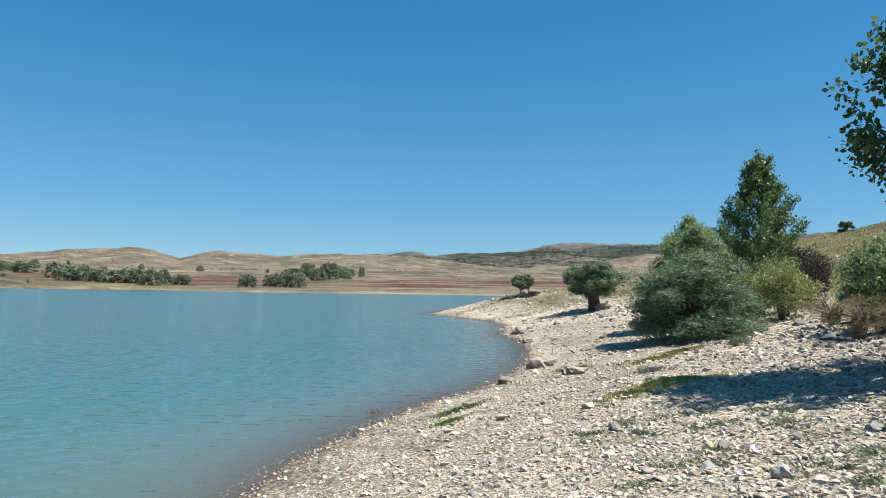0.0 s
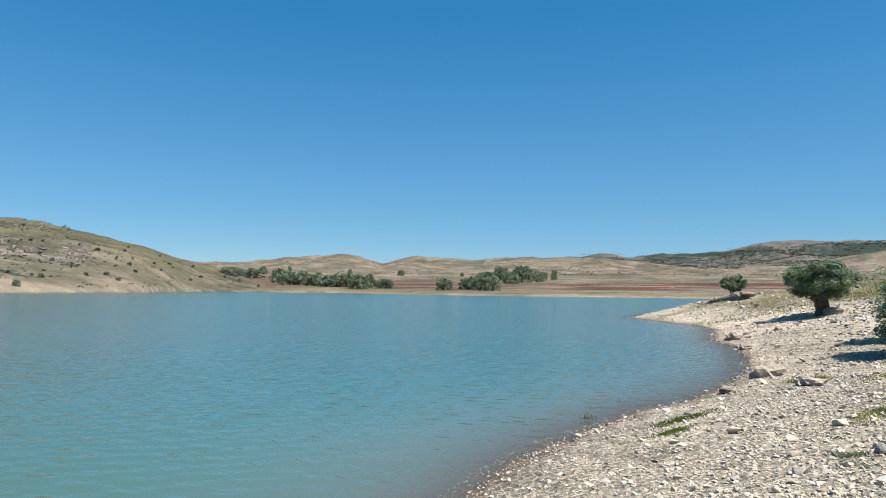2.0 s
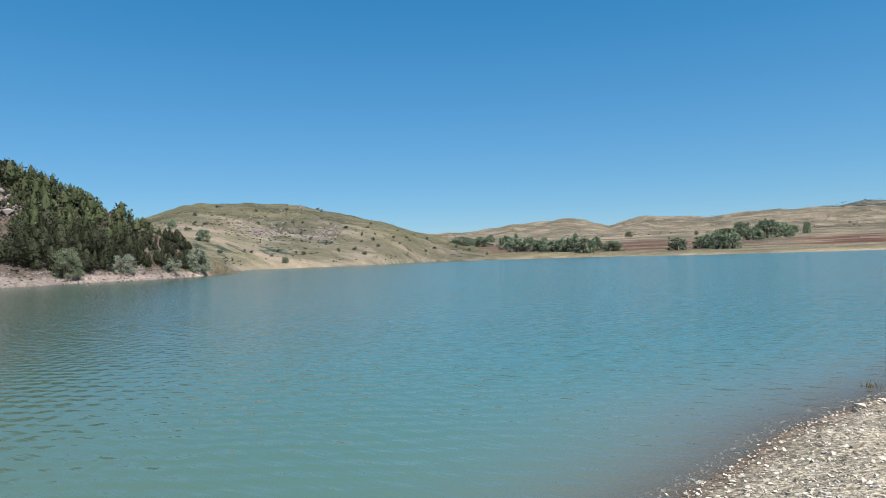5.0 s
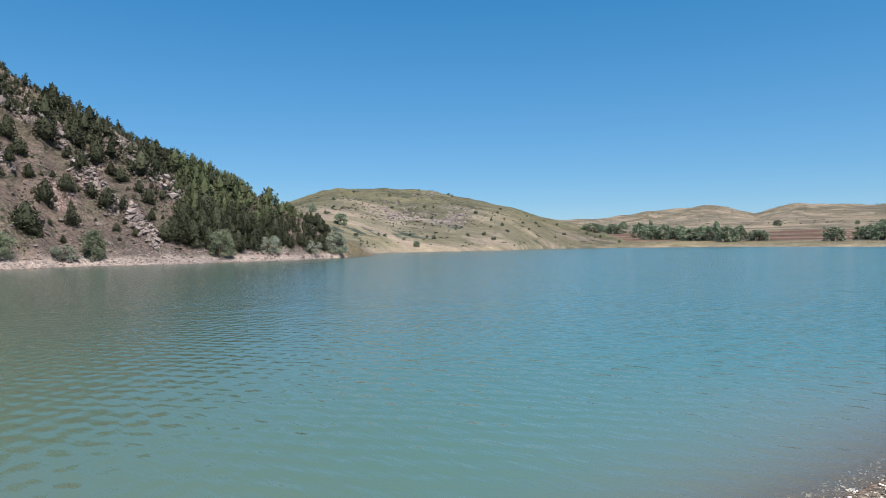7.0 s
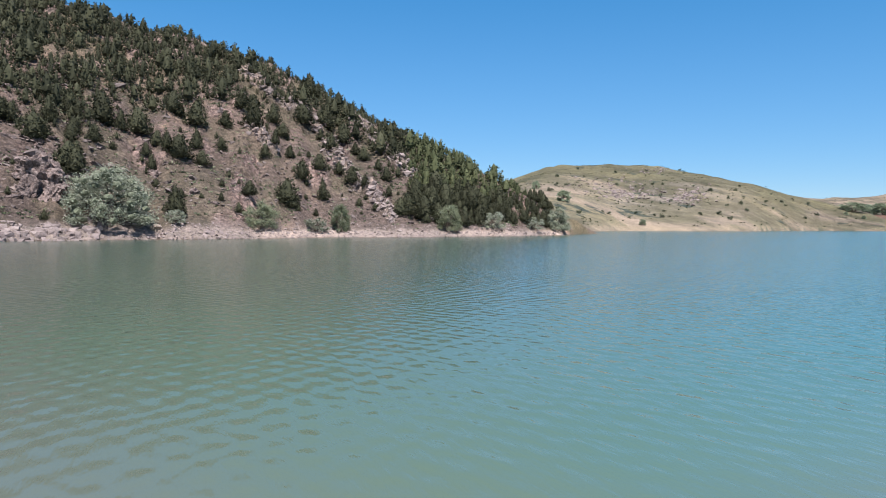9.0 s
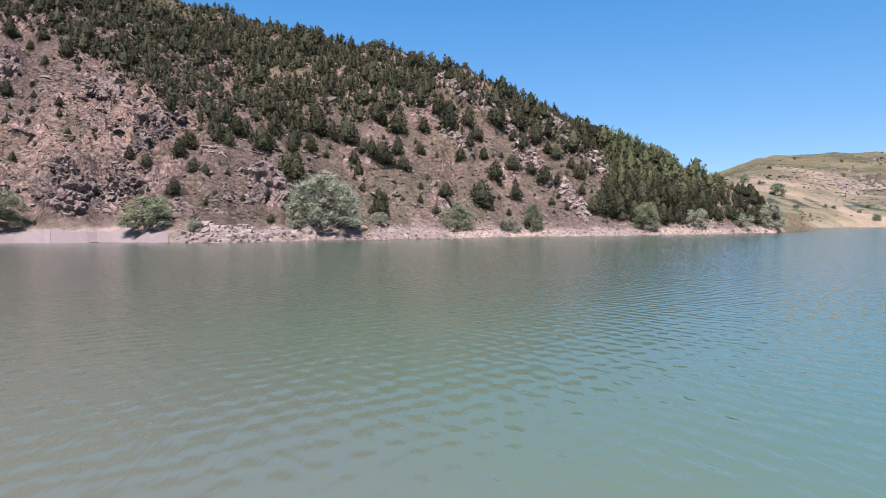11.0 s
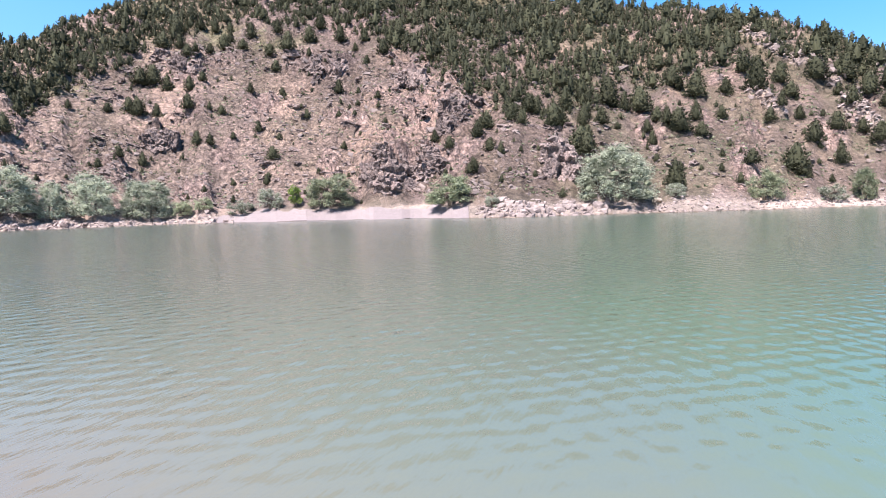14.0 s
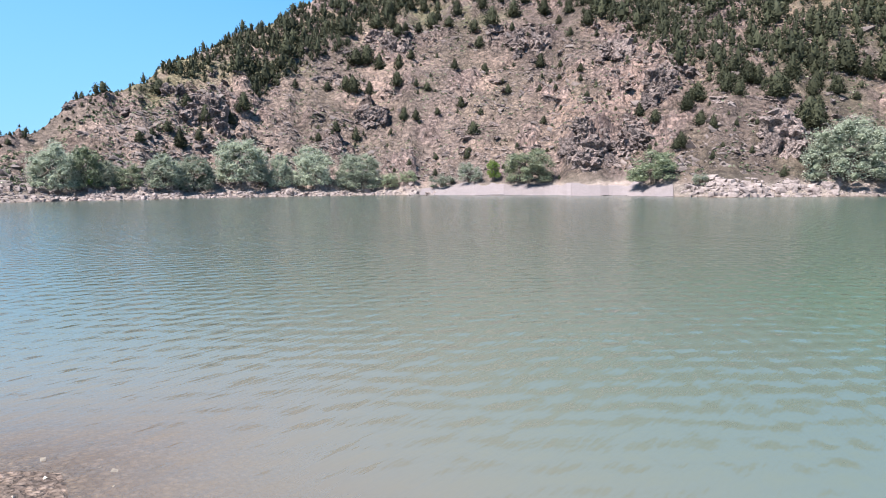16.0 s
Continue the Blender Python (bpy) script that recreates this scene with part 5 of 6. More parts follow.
STONES = beach_stones()
near_ones = (STONES[:, 0] > 0.2) & (STONES[:, 1] > 4.2) & (STONES[:, 1] < 9.5) & (STONES[:, 3] > 0.06)
chosen = np.flatnonzero(near_ones)[:280]
left_over = np.ones(len(STONES), bool)
left_over[chosen] = False
STONES_REST = STONES[left_over][:33000]
pick = np.random.default_rng(8).random(len(STONES_REST)) < 0.5 * smooth(2.5, 7, STONES_REST[:, 0] - 0.12 * STONES_REST[:, 1])
tagged(new("grey_shingle", mesh_of("grey_shingle", *scattered(STONES_REST[pick], PEBBLES, 4), GREYROCK)), "darker blue-grey angular shingle on the upper shore", "stones", kind="stuff")
STONES_REST = STONES_REST[~pick]
tagged(new("shingle", mesh_of("shingle", *scattered(STONES_REST, PEBBLES, 3), PEBBLE)), "pale grey and beige limestone shingle covering the shore", "stones", kind="stuff")
STONE_MESHES = [mesh_of("stone", v, f, PEBBLE) for v, f in [rock_shape(140 + i, 1, 0.55, 8) for i in range(8)]]
for i in chosen:
    x, y, z, s = STONES[i]
    ob = child("stone", STONE_MESHES[i % 8], GROUND)
    ob.matrix_basis = pose(x, y, z, (i * 37) % 24 - 12, (i * 53) % 24 - 12, (i * 71) % 360) @ Matrix.Diagonal((s, s, s, 1))

BOULDERS = [rock_shape(160 + i, 2, 0.65, 16) for i in range(6)]


def boulder(name, mat_mesh, x, y, size, high, label, group="", turn=0.0, lean=0.0, sink=0.2):
    ob = new(name, mat_mesh)
    ob.matrix_basis = pose(x, y, gz(x, y) + size * high * (0.3 - sink), lean, 0, turn) @ Matrix.Diagonal((size, size, size * high / 0.65, 1))
    return tagged(ob, label, "rock", group)


PALE_MESH = [mesh_of("rock", v, f, PALEROCK) for v, f in (crag_shape(300 + i, 3) for i in range(6))]
GREY_MESH = [mesh_of("rock", v, f, GREYROCK) for v, f in BOULDERS]
for i, (a, el, size, high, label) in enumerate((
        (-8.5, -6.26, 0.75, 0.6, "brown angular boulder at the water's edge"), (-5.4, -7.74, 0.42, 0.5, "pale boulder standing in the water's edge"),
        (-11.1, -6.73, 0.6, 0.45, "tilted pale slab among the shingle"), (-6.9, -3.48, 1.0, 0.5, "undercut pale boulder at the shore"),
        (-7.1, -4.28, 0.8, 0.35, "low flat rock at the water's edge"), (-13.5, -1.37, 1.0, 0.5, "white boulder beside the pollard willow"),
        (-9.7, -2.71, 0.4, 0.7, "small upright stone on the shingle"), (-7.5, -0.3, 2.0, 0.35, "broad white slab below the small willow"))):
    x, y = at_height(a, el, 4, 90)
    boulder("shore_rock", PALE_MESH[i % 6], x, y, size * 1.1, high, label, "rocks along the near shore", i * 67.0, 8 if i == 2 else 0)
for i, (a, el, size) in enumerate(((-16.3, -13.65, 0.2), (-26.9, -13.56, 0.34), (-20.4, -9.48, 0.26), (-14.5, -11.19, 0.28), (-23.9, -8.9, 0.24), (-25.6, -9.2, 0.2), (-28.4, -8.4, 0.32), (-17.0, -14.4, 0.16),
                                   (-21.5, -13.4, 0.2), (-22.6, -11.8, 0.22), (-31.0, -6.6, 0.4), (-30.5, -5.2, 0.45), (-32.6, -9.6, 0.34), (-27.7, -5.6, 0.3), (-29.9, -3.2, 0.6), (-31.3, -2.9, 0.7), (-27.9, -2.2, 0.6))):
    x, y = at_height(a, el, 4, 60)
    boulder("grey_stone", GREY_MESH[i % 6], x, y, size * 0.75, 0.6, "dark blue-grey angular stone lying on the shingle", "dark stones on the shingle", i * 51.0)

for i, (a, el, size) in enumerate(((-2.55, 0.44, 4.6), (3.58, 0.66, 3.4))):
    x, y = at_height(a, el, 380, 900)
    boulder("field_rock", PALE_MESH[i + 2], x, y, size, 0.45, "low pale rock heap on the dry far field", "rocks on the far field", i * 70.0)

# boulders under the willows and broken blocks by the big willow
rng = np.random.default_rng(61)


CLIFFS = [mesh_of("rock", *crag_shape(260 + i), CLIFF) for i in range(5)]
CRAGS = [angular(240 + i, 20, 0.8) for i in range(8)]
CLIFF_MESH = [mesh_of("rock", v, f, CLIFF) for v, f in CRAGS]
RIB_MESH = [mesh_of("rock", v, f, RIBROCK) for v, f in CRAGS]
for i in range(190):
    a = rng.uniform(123.5, 157)
    rs = float(np.interp(a, BIG_AZ, BIG_SHORE))
    x, y = polar(a, rs + rng.uniform(-1.2, 4.6))
    boulder("boulder", (RIB_MESH if i % 3 else CLIFF_MESH)[i % 8], x, y, rng.uniform(0.35, 1.05), rng.uniform(0.5, 0.75), "pinkish-grey boulder heaped on the far shore", "boulders on the far shore", rng.uniform(0, 360))
for i in range(150):
    a = rng.uniform(92.5, 103)
    rs = float(np.interp(a, BIG_AZ, BIG_SHORE))
    x, y = polar(a, rs + rng.uniform(-0.8, 4.6))
    boulder("block", RIB_MESH[i % 8], x, y, rng.uniform(0.35, 1.25), rng.uniform(0.45, 0.8), "broken pale pink rock block on the far shore", "blocks on the far shore", rng.uniform(0, 360))
x, y = polar(88.7, 96.5)
boulder("boulder", PALE_MESH[1], x, y, 1.9, 0.55, "rounded white boulder under the big willow")

# craggy outcrops
for i, (a, e, wa, we) in enumerate(OUTCROPS):
    cx, cy = at_height(a, e, 90, 230)
    crag = tagged(new("rock_outcrop"), "craggy purple-grey rock outcrop on the hillside", "rock", "outcrops on the hillside")
    crag.matrix_basis = pose(cx, cy, gz(cx, cy))
    for j in range(13):
        aa, ee = a + rng.normal() * wa * 0.62, max(e + rng.normal() * we * 0.6, 1.2)
        x, y = at_height(aa, ee, 88, 230)
        s = 1.6 * math.exp(rng.uniform(0, 0.9))
        ob = child("rock", CLIFFS[j % 5], crag)
        ob.matrix_basis = crag.matrix_basis.inverted() @ pose(x, y, gz(x, y) - 0.15 * s, rng.uniform(-14, 14), 12 + rng.uniform(-14, 14), 100 + rng.uniform(-60, 60)) @ Matrix.Diagonal((s * rng.uniform(0.7, 1.5), s, s * rng.uniform(1.0, 2.0), 1))


SMALL_CRAGS = [mesh_of("rock", *crag_shape(280 + i, 3), CLIFF) for i in range(6)]
rng = np.random.default_rng(62)
for i in range(330):
    a = rng.uniform(101, 152) if i % 6 else rng.uniform(84, 101)
    e = 1.6 + rng.random() * float(np.interp(a, [84, 104, 118, 135, 152], [4, 10, 12.5, 9, 4]))
    x, y = at_height(a, e, 90, 230)
    if float(fbm(np.array([x / 9]), np.array([y / 9]), 93, 4)[0]) < 0.40:
        continue
    wide = 0.6 * math.exp(rng.uniform(0, 1.3))
    ob = tagged(new("crag", SMALL_CRAGS[i % 6]), "cracked purple-grey rock standing out of the scree", "rock", "crags on the hillside")
    ob.matrix_basis = pose(x, y, gz(x, y) - 0.1 * wide, rng.uniform(-12, 12), 12 + rng.uniform(-12, 12), rng.uniform(0, 360)) @ Matrix.Diagonal((wide * rng.uniform(1.2, 2.2), wide, wide * rng.uniform(0.55, 1.0), 1))


def hill_rocks():
    rng = np.random.default_rng(71)
    n = 60000
    az, up = rng.uniform(58, 157, n), rng.uniform(0.03, 0.85, n)
    rs, top, crest = big_hill(az, None)
    r = rs + 4 + up * (top - rs - 4)
    x, y = -r * np.sin(np.radians(az)), r * np.cos(np.radians(az))
    z, g = land(x, y, True)
    want = 0.07 + 0.5 * g["rock"] + 0.3 * g["ledge"] + np.interp(az, [58, 80, 98, 106, 145, 157], [0, 0.04, 0.16, 0.55, 0.55, 0.3]) * smooth(0.36, 0.56, fbm(x / 9, y / 9, 93, 4)) + 0.45 * (1 - smooth(0.04, 0.16, up)) * (az > 98)
    keep = (rng.random(n) < want) & (up < np.interp(az, [58, 75, 90, 104, 118, 135, 157], [0.2, 0.5, 0.6, 0.75, 0.8, 0.7, 0.6]))
    rib = g["rib"] > 0.35
    size = 0.29 * np.exp(rng.normal(size=n) * 0.55) * (1 + 0.5 * g["rock"])
    both = np.stack([x, y, z + 0.08 * size, size], -1)
    ribs = np.stack([x, y, z + 0.05, size * 1.55], -1)[rib]
    return both[keep & ~rib], ribs


def shore_rubble(n, seed):
    rng = np.random.default_rng(seed)
    az = rng.uniform(56, 157, n)
    az = np.where((az > 103.5) & (az < 122.5), az + 28, az)
    r = np.interp(az, BIG_AZ, BIG_SHORE) + rng.uniform(-2.0, 6.0, n)
    x, y = -r * np.sin(np.radians(az)), r * np.cos(np.radians(az))
    z = land(x, y)
    size = 0.22 * np.exp(rng.normal(size=n) * 0.45)
    keep = (z > -0.1) & (z < 2.2)
    return np.stack([x, y, z + 0.05 * size, size], -1)[keep]


FACETS = [(v * np.array([1.3, 0.9, 0.95]), f) for v, f in (angular(180 + i, 11) for i in range(14))]
scree, rib_rocks = hill_rocks()
tagged(new("scree", mesh_of("scree", *scattered(scree, FACETS, 5, 2.2), SCREE)), "loose purple-brown rocks strewn over the steep hillside", "stones", kind="stuff")
tagged(new("shore_rubble", mesh_of("shore_rubble", *scattered(shore_rubble(7500, 72), FACETS, 7), RIBROCK)), "pale pinkish rubble along the far waterline", "stones", kind="stuff")
tagged(new("pale_rock_ribs", mesh_of("pale_rock_ribs", *scattered(rib_rocks, FACETS, 6), RIBROCK)), "ribs of pale broken rock running down the spur", "stones", kind="stuff")


def hill_tufts(n, seed):
    """Low cushions of scrub between the rocks of the hill."""
    rng = np.random.default_rng(seed)
    az, up = rng.uniform(59, 157, n), rng.uniform(0.02, 0.95, n)
    rs, top, crest = big_hill(az, None)
    r = rs + 5 + up * (top - rs - 5)
    x, y = -r * np.sin(np.radians(az)), r * np.cos(np.radians(az))
    keep = rng.random(n) < 0.25 + 0.9 * smooth(0.4, 0.62, fbm(x / 7, y / 7, 95, 3))
    x, y = x[keep], y[keep]
    c = np.stack([x, y, land(x, y)], -1)
    size = rng.uniform(0.12, 0.42, (len(c), 1, 1))
    q = rng.normal(size=(len(c), 7, 3)) * size * np.array([0.5, 0.5, 0.3])
    q[:, :, 2] = np.abs(q[:, :, 2]) + 0.04
    return leaves((c[:, None] + q).reshape(-1, 3), 0.32, 0.22, rng)


def steppe_scrub(n, seed, left, right, lo, hi, small, large, where, many=8):
    """Low dark bushes strewn over dry slopes."""
    rng = np.random.default_rng(seed)
    az, r = rng.uniform(left, right, n), np.exp(rng.uniform(math.log(lo), math.log(hi), n))
    x, y = -r * np.sin(np.radians(az)), r * np.cos(np.radians(az))
    z, g = land(x, y, True)
    keep = (g[where] >= z - 1e-6) & (z > 2) & ((where == "mid") | (z < r * 0.0705)) & (rng.random(n) < 0.1 + 1.1 * smooth(0.46, 0.6, fbm(x / (lo / 8), y / (lo / 8), 97, 4)))
    c = np.stack([x, y, z], -1)[keep]
    size = rng.uniform(small, large, (len(c), 1, 1))
    q = rng.normal(size=(len(c), many, 3)) * size * np.array([0.32, 0.32, 0.2])
    q[:, :, 2] = np.abs(q[:, :, 2]) + 0.05 * size[:, :, 0]
    return leaves((c[:, None] + q).reshape(-1, 3), (small + large) * 0.32, (small + large) * 0.24, rng)


tagged(new("slope_scrub", mesh_of("slope_scrub", *steppe_scrub(2600, 403, 33, 60, 240, 800, 0.5, 1.3, "mid"), SCRUBLEAF)), "low dark bushes dotted over the bare hill", "plants", kind="stuff")
tagged(new("mountain_scrub", mesh_of("mountain_scrub", *steppe_scrub(17000, 404, -36, 9, 2980, 4000, 4, 12, "far", 5), SCRUBLEAF)), "dark juniper scrub on the far mountain", "plants", kind="stuff")
tagged(new("steppe_scrub", mesh_of("steppe_scrub", *steppe_scrub(1700, 405, -25, 36, 1400, 2500, 1.5, 5, "far", 5), SCRUBLEAF)), "small dark bushes scattered over the dry far hills", "plants", kind="stuff")
tagged(new("hill_scrub", mesh_of("hill_scrub", *hill_tufts(5500, 401), SCRUBLEAF)), "low dark cushions of scrub between the rocks", "plants", kind="stuff")
tagged(new("hill_herbs", mesh_of("hill_herbs", *hill_tufts(4500, 402), OLIVE)), "low grey-olive tufts of dry herbs between the rocks", "plants", kind="stuff")

# ---- trees and shrubs on the near bank ----
BUSHLEAF = leaf_material("grey_green_bush_leaf", (0.085, 0.132, 0.068), (0.215, 0.288, 0.162))


def near_plant(name, look_, az, r, w, h, label, category="bush", turn=0.0, sink=0.02):
    ob = tree(name, *look_, label, category)
    x, y = polar(az, r)
    ob.matrix_basis = pose(x, y, gz(x, y) - sink * h, 0, 0, turn) @ Matrix.Diagonal((w, w, h, 1))
    return ob


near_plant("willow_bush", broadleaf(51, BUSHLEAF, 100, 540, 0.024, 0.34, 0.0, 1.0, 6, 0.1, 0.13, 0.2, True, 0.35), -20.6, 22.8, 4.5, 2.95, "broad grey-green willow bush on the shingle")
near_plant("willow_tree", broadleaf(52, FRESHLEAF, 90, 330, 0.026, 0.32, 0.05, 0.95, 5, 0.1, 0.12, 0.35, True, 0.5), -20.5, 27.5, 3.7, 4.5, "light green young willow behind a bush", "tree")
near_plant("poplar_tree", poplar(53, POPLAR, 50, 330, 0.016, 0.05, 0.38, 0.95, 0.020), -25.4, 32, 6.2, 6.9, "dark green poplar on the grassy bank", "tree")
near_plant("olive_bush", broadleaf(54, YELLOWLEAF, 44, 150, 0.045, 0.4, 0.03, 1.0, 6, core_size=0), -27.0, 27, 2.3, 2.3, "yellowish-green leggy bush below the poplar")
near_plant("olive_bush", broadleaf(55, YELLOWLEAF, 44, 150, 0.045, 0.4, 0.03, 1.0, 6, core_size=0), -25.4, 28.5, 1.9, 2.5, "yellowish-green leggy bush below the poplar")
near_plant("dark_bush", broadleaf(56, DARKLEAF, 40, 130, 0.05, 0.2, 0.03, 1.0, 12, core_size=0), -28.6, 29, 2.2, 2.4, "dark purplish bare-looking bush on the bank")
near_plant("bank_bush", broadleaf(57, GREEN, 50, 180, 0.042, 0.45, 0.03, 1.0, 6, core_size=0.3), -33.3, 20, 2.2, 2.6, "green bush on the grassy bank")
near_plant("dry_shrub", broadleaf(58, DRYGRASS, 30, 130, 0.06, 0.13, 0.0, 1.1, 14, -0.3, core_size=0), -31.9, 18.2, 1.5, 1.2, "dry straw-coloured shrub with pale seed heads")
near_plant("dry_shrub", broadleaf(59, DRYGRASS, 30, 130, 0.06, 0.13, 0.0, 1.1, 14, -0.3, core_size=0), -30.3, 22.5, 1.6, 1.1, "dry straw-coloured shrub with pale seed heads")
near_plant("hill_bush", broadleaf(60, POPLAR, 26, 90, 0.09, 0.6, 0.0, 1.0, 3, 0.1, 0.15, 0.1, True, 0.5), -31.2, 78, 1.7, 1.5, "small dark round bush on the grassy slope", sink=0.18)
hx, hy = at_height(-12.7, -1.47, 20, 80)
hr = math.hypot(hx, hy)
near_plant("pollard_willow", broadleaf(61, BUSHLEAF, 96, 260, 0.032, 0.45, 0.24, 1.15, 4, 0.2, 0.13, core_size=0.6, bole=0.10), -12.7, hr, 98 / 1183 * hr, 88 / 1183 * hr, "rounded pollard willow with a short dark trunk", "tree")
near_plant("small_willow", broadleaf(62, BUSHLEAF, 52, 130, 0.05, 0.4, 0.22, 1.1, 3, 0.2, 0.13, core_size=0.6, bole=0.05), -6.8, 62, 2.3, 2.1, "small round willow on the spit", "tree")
near_plant("overhanging_poplar", poplar(63, POPLAR, 44, 420, 0.0155, 0.36, 0.36, 0.75, 0.022), -43.4, 12.4, 6.9, 7.2, "poplar with glossy dark leaves at the shore path", "tree")
near_plant("overhanging_poplar", poplar(64, POPLAR, 40, 200, 0.016, 0.38, 0.36, 0.5), -72.0, 8.4, 5.0, 7.0, "poplar with glossy dark leaves at the shore path", "tree")


# ---- grass, reeds, weeds ----
def blades(spots, height, width, seed, splay=0.35):
    """Thin upright blades at rows of x, y."""
    rng = np.random.default_rng(seed)
    p = np.asarray(spots)
    n = len(p)
    z = land(p[:, 0], p[:, 1])
    h = height * rng.uniform(0.5, 1.3, (n, 1))
    lean = rng.normal(size=(n, 2)) * splay
    a = rng.uniform(0, np.pi, n)
    side = np.stack([np.cos(a), np.sin(a), 0 * a], -1) * width
    foot = np.stack([p[:, 0], p[:, 1], z - 0.01], -1)
    mid = foot + np.concatenate([lean * h * 0.35, h * 0.6], 1)
    tip = foot + np.concatenate([lean * h, h], 1)
    v = np.stack([foot - side * 0.5, foot + side * 0.5, mid + side * 0.45, tip, mid - side * 0.45], 1).reshape(-1, 3)
    return v, np.arange(5 * n).reshape(n, 5)


def patch(cx, cy, long, across, turn, n, seed):
    rng = np.random.default_rng(seed)
    q = rng.normal(size=(n, 2)) * 0.5 * np.array([long, across])
    c, s = math.cos(radians(turn)), math.sin(radians(turn))
    return np.stack([cx + q[:, 0] * c - q[:, 1] * s, cy + q[:, 0] * s + q[:, 1] * c], -1)


def turf(name, az, el, long, across, turn, n, height, mat, label, seed, lo=4, hi=100):
    x, y = at_height(az, el, lo, hi)
    return tagged(new(name, mesh_of(name, *blades(patch(x, y, long, across, turn, n, seed), height, 0.012 if hi < 60 else 0.03, seed), mat)), label, "grass", kind="stuff")


turf("grass_strip", -18.5, -5.0, 1.7, 0.32, 38, 5200, 0.05, STRIPGRASS, "strip of yellow-green grass in the shingle", 201, 4, 50)
turf("grass_strip", -18.7, -7.0, 1.5, 0.28, 38, 5200, 0.05, STRIPGRASS, "strip of yellow-green grass in the shingle", 202, 4, 50)
turf("grass_strip", -1.5, -10.0, 0.75, 0.16, 55, 1300, 0.04, LIME, "small patch of fresh green grass near the water", 203, 4, 50)
turf("grass_strip", -0.8, -10.9, 0.5, 0.12, 55, 700, 0.04, LIME, "small patch of fresh green grass near the water", 204, 4, 50)
turf("grass_strip", -4.3, -1.05, 7.0, 1.0, 30, 1500, 0.08, GRASS, "grass strip along the crest of the spit", 205)
turf("grass_strip", -12.0, -0.6, 10.0, 3.0, 20, 2500, 0.13, GRASS, "rough grass behind the shingle", 206)
turf("grass_strip", -11.0, -6.4, 0.5, 0.15, 20, 500, 0.1, GRASS, "grass tuft beside a tilted slab", 207, 4, 50)
turf("weed_tuft", -17.2, -6.3, 0.3, 0.25, 0, 500, 0.09, GREYLEAF, "low grey-green weed tuft on the shingle", 208, 4, 50)
turf("weed_tuft", -23.8, -3.9, 0.25, 0.2, 0, 500, 0.2, OLIVE, "upright olive weed tuft on the shingle", 209, 4, 50)
for i, (a, el) in enumerate(((4.6, -9.6), (2.9, -9.3), (1.5, -9.0), (5.6, -10.6), (0.2, -8.4), (-1.0, -7.9), (-8.0, -6.1))):
    turf("reed_tuft", a, el, 0.12, 0.08, 0, 26, 0.17, DRYGRASS, "thin dry reed stalks at the water's edge", 220 + i, 4, 50)


def bank_grass():
    rng = np.random.default_rng(99)
    n = 26000
    az, r = rng.uniform(-40, -13, n), np.exp(rng.uniform(math.log(5), math.log(95), n))
    x, y = -r * np.sin(np.radians(az)), r * np.cos(np.radians(az))
    z, g = land(x, y, True)
    want = smooth(8, 15, g["sd"] + (fbm(x / 9, y / 9, 81, 4) - 0.5) * 9)
    keep = (rng.random(n) < want) & (g["near"] >= z - 1e-6)
    return np.stack([x, y], -1)[keep], r[keep]


spots, rr = bank_grass()
near_part = rr < 26
tagged(new("bank_grass", mesh_of("bank_grass", *blades(spots[near_part], 0.16, 0.018, 301, 0.7), GRASS)), "rough yellow-green grass on the bank", "grass", kind="stuff")
tagged(new("dry_bank_grass", mesh_of("dry_bank_grass", *blades(spots[~near_part], 0.17, 0.06, 302, 0.8), GRASS)), "yellow-green rough grass on the slope", "grass", kind="stuff")


def weeds():
    rng = np.random.default_rng(98)
    pts = []
    for _ in range(90):
        az, r = rng.uniform(-36, -10), rng.uniform(4.3, 9.5)
        x, y = polar(az, r)
        if x > 1.6 + rng.random() * 2:
            pts.append(patch(x, y, rng.uniform(0.1, 0.4), rng.uniform(0.08, 0.25), rng.uniform(0, 180), int(rng.uniform(40, 130)), int(rng.integers(1e6))))
    return np.concatenate(pts)


tagged(new("creeping_weeds", mesh_of("creeping_weeds", *blades(weeds(), 0.045, 0.022, 303, 1.2), OLIVE)), "low creeping green weeds between the stones", "plants", kind="stuff")

PETAL, pn, pk, pb = material("pink_petal")
pk.new(ramp(pn, pk, noise_node(pn, pk, 40, 2, 0.5, place(pn)).outputs[0], [(0.3, (0.62, 0.36, 0.55)), (0.7, (0.78, 0.6, 0.72))]), pb.inputs["Base Color"])


def flower_mesh():
    v, f = [(0, 0, 0.0)], []
    for i in range(10):
        a = 2 * math.pi * i / 10
        v.append((0.5 * math.cos(a), 0.5 * math.sin(a), 0.28 + (0.05 if i % 2 else 0)))
    for i in range(10):
        f.append((0, 1 + i, 1 + (i + 1) % 10))
    return mesh_of("bindweed_flower", v, f, PETAL)


FLOWER = flower_mesh()
for i, (a, el) in enumerate(((-24.9, -12.1), (-25.9, -12.3), (-24.3, -12.2), (-27.5, -13.4), (-23.9, -14.0), (-19.2, -14.9), (-31.2, -12.4), (-27.4, -14.8))):
    x, y = at_height(a, el, 3.5, 30)
    ob = tagged(new("bindweed_flower", FLOWER), "pale pink funnel-shaped bindweed flower among the stones", "flower", "bindweed flowers")
    ob.matrix_basis = pose(x, y, gz(x, y) + 0.05, 25, (i * 31) % 40 - 20, i * 77) @ Matrix.Diagonal((0.065, 0.065, 0.065, 1))


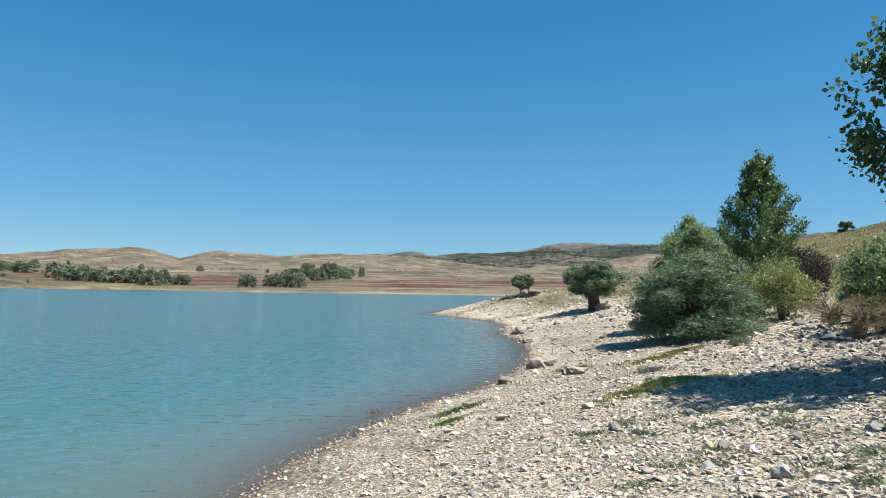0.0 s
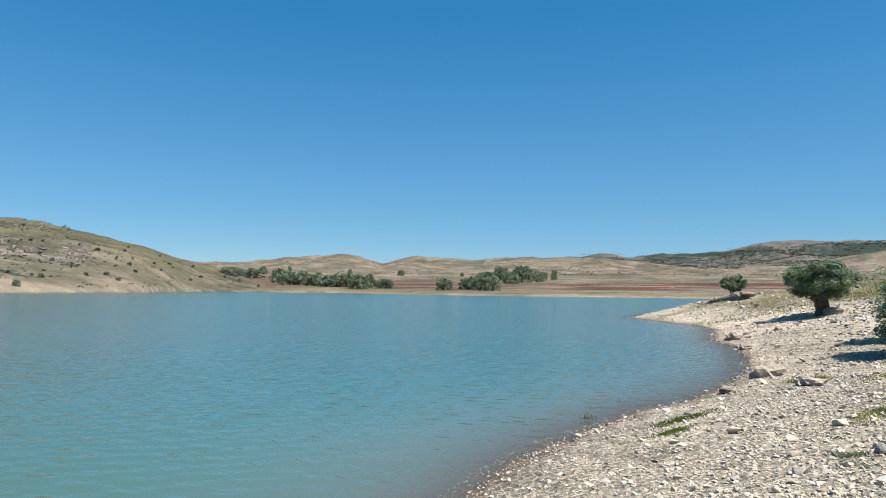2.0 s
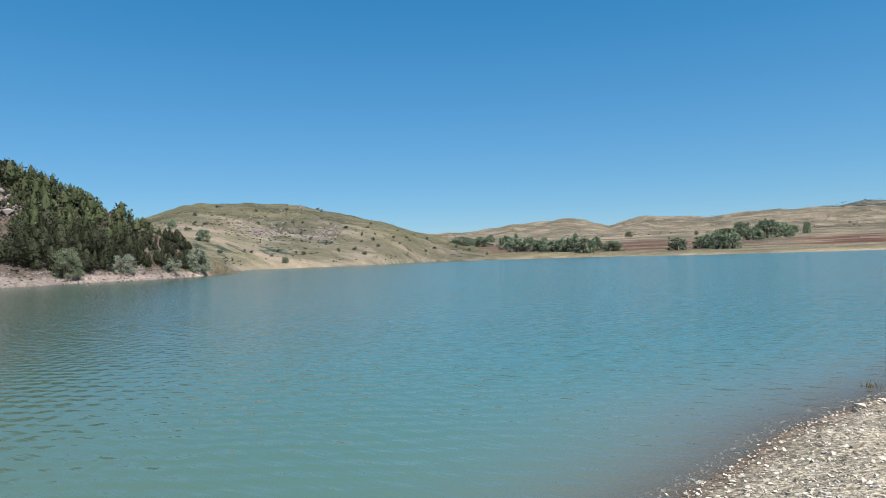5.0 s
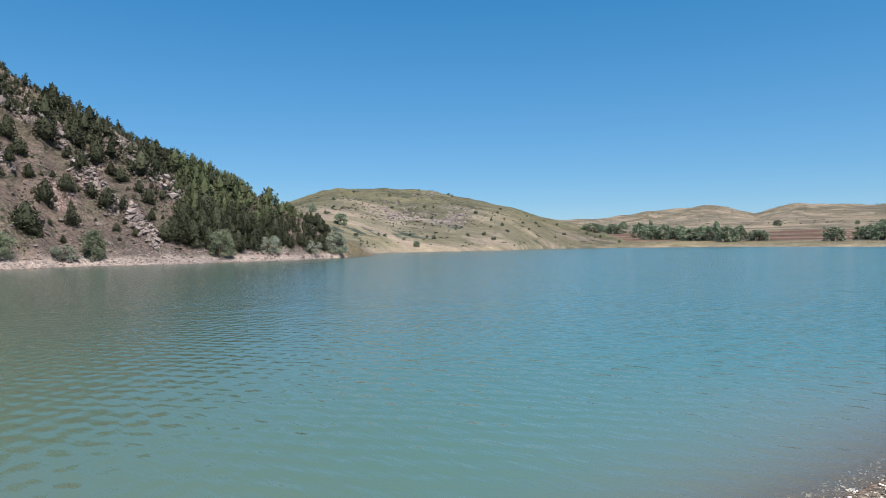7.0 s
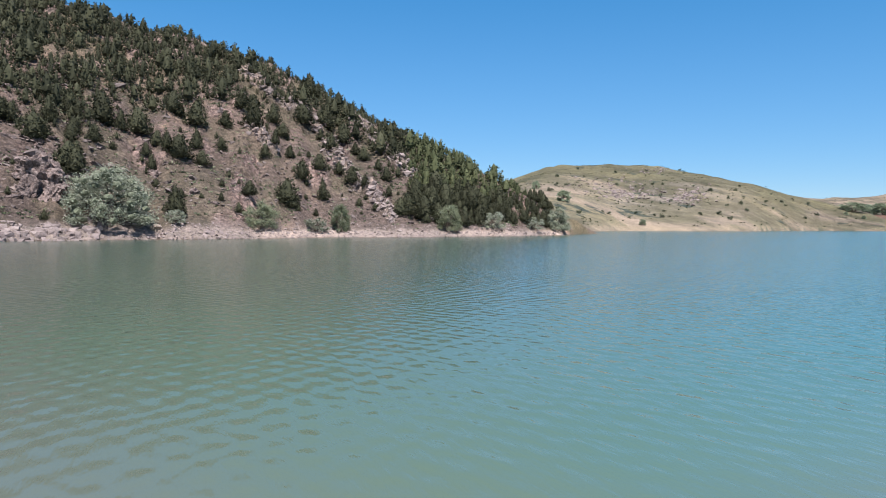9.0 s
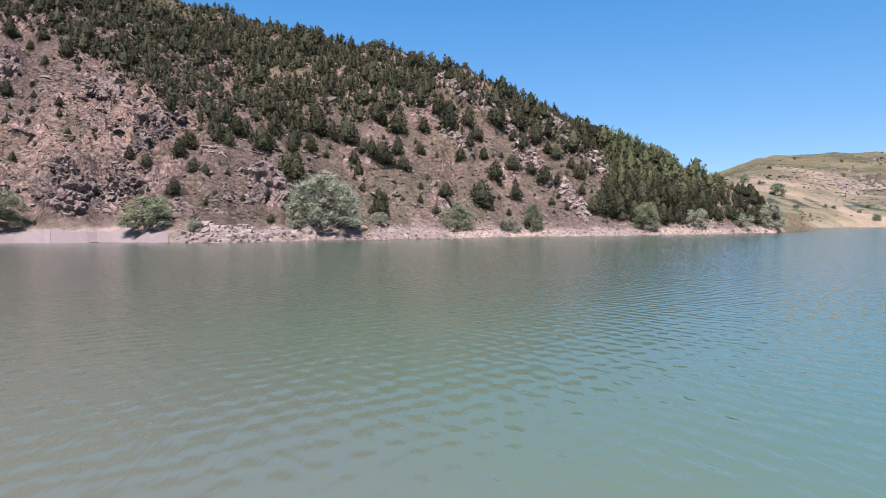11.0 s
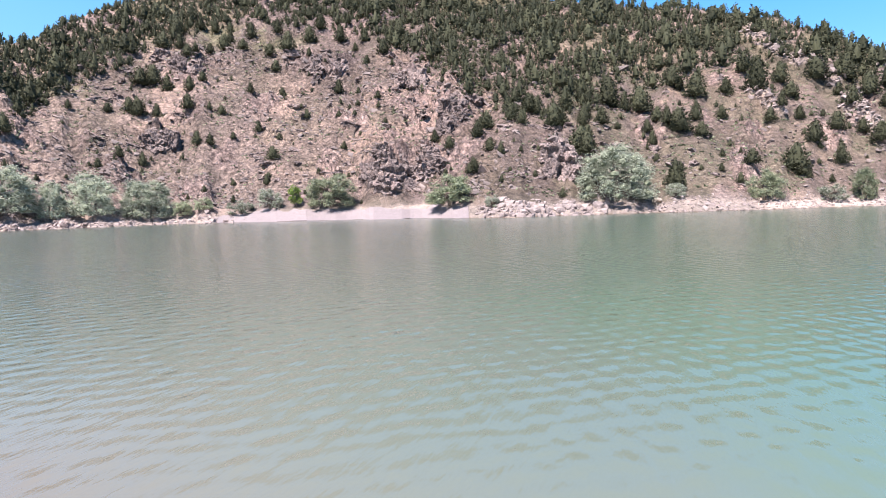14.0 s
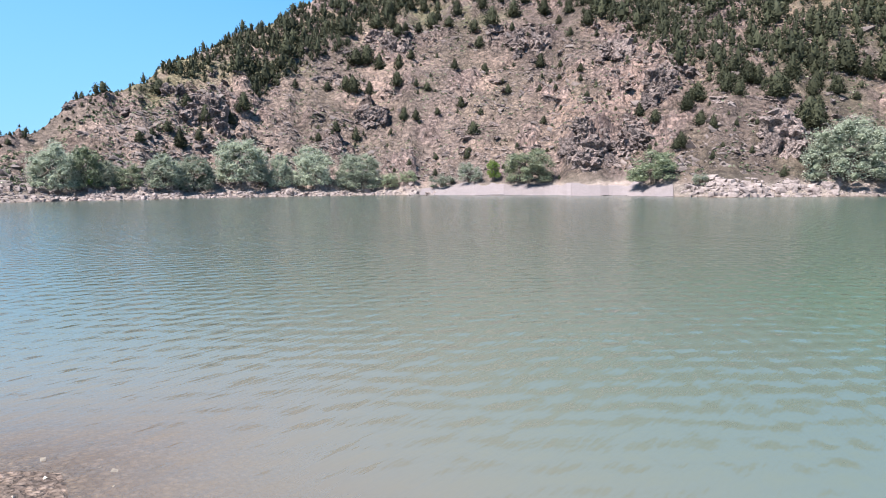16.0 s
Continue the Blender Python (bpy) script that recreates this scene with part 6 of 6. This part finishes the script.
# ---- smooth slabs of bedrock along the far shore ----
SLAB_MAT = stone_material("pale_slab_rock", [(0.0, (0.148, 0.126, 0.127)), (1.0, (0.170, 0.145, 0.146))])


def shore_radius(az):
    r = np.linspace(78, 120, 800)
    return float(r[int(np.argmax(land(-r * math.sin(radians(az)), r * math.cos(radians(az))) > 0.02))])


slabs = tagged(new("shore_slab"), "pale smooth sloping rock slab along the far waterline", "rock", kind="structure")
a, i = 104.2, 0
rng = np.random.default_rng(77)
while a < 122.5:
    wide = rng.uniform(1.3, 2.6)
    e0, e1 = a + 0.002, a + wide - 0.002
    ring = []
    cols, rows = 6, 7
    lift = rng.uniform(0.1, 0.2)
    for u in np.linspace(0, 1, cols):
        az = e0 + (e1 - e0) * u
        rs = shore_radius(az)
        for w in np.linspace(0, 1, rows):
            r = rs - 0.5 + w * (3.7 + 1.6 * float(value_noise(np.array([az * 1.7]), np.array([0.0]), 33)[0]))
            x, y = polar(az, r)
            ring.append((x, y, gz(x, y) + lift * (1 - 0.9 * (w > 0.99)) + 0.22 * (float(fbm(np.array([az * 1.9]), np.array([w * 2.0]), 34, 3)[0]) - 0.5)))
    base = [(x, y, z - 0.6) for x, y, z in ring]
    quads = [(p * rows + q, p * rows + q + 1, (p + 1) * rows + q + 1, (p + 1) * rows + q) for p in range(cols - 1) for q in range(rows - 1)]
    n0 = len(ring)
    rim = [q for q in range(rows)] + [p * rows + rows - 1 for p in range(1, cols)] + [(cols - 1) * rows + q for q in range(rows - 2, -1, -1)] + [p * rows for p in range(cols - 2, 0, -1)]
    quads += [(b, c, c + n0, b + n0) for b, c in zip(rim, rim[1:] + rim[:1])]
    me = bpy.data.meshes.new("slab")
    me.from_pydata(ring + base, [], quads)
    me.materials.append(SLAB_MAT)
    child("slab", me, slabs)
    a += wide


def hill_outcrop_rocks():
    """Pale broken rock on the flank of the bare hill."""
    rng = np.random.default_rng(83)
    pts = []
    for a, e, wa, we, n in ((50.0, 2.6, 2.2, 0.35, 170), (45.5, 2.4, 1.3, 0.45, 170), (47.8, 4.5, 1.6, 0.18, 40), (51.5, 3.4, 3.0, 0.5, 60)):
        for _ in range(n):
            x, y = at_height(a + rng.normal() * wa * 0.6, e + rng.normal() * we * 0.7, 230, 800)
            pts.append((x, y, gz(x, y) + 0.1, rng.uniform(0.7, 2.4)))
    return pts


tagged(new("hill_rocks", mesh_of("hill_rocks", *scattered(hill_outcrop_rocks(), FACETS, 9), RIBROCK)), "pale broken rocks showing through the bare hill", "stones", kind="stuff")
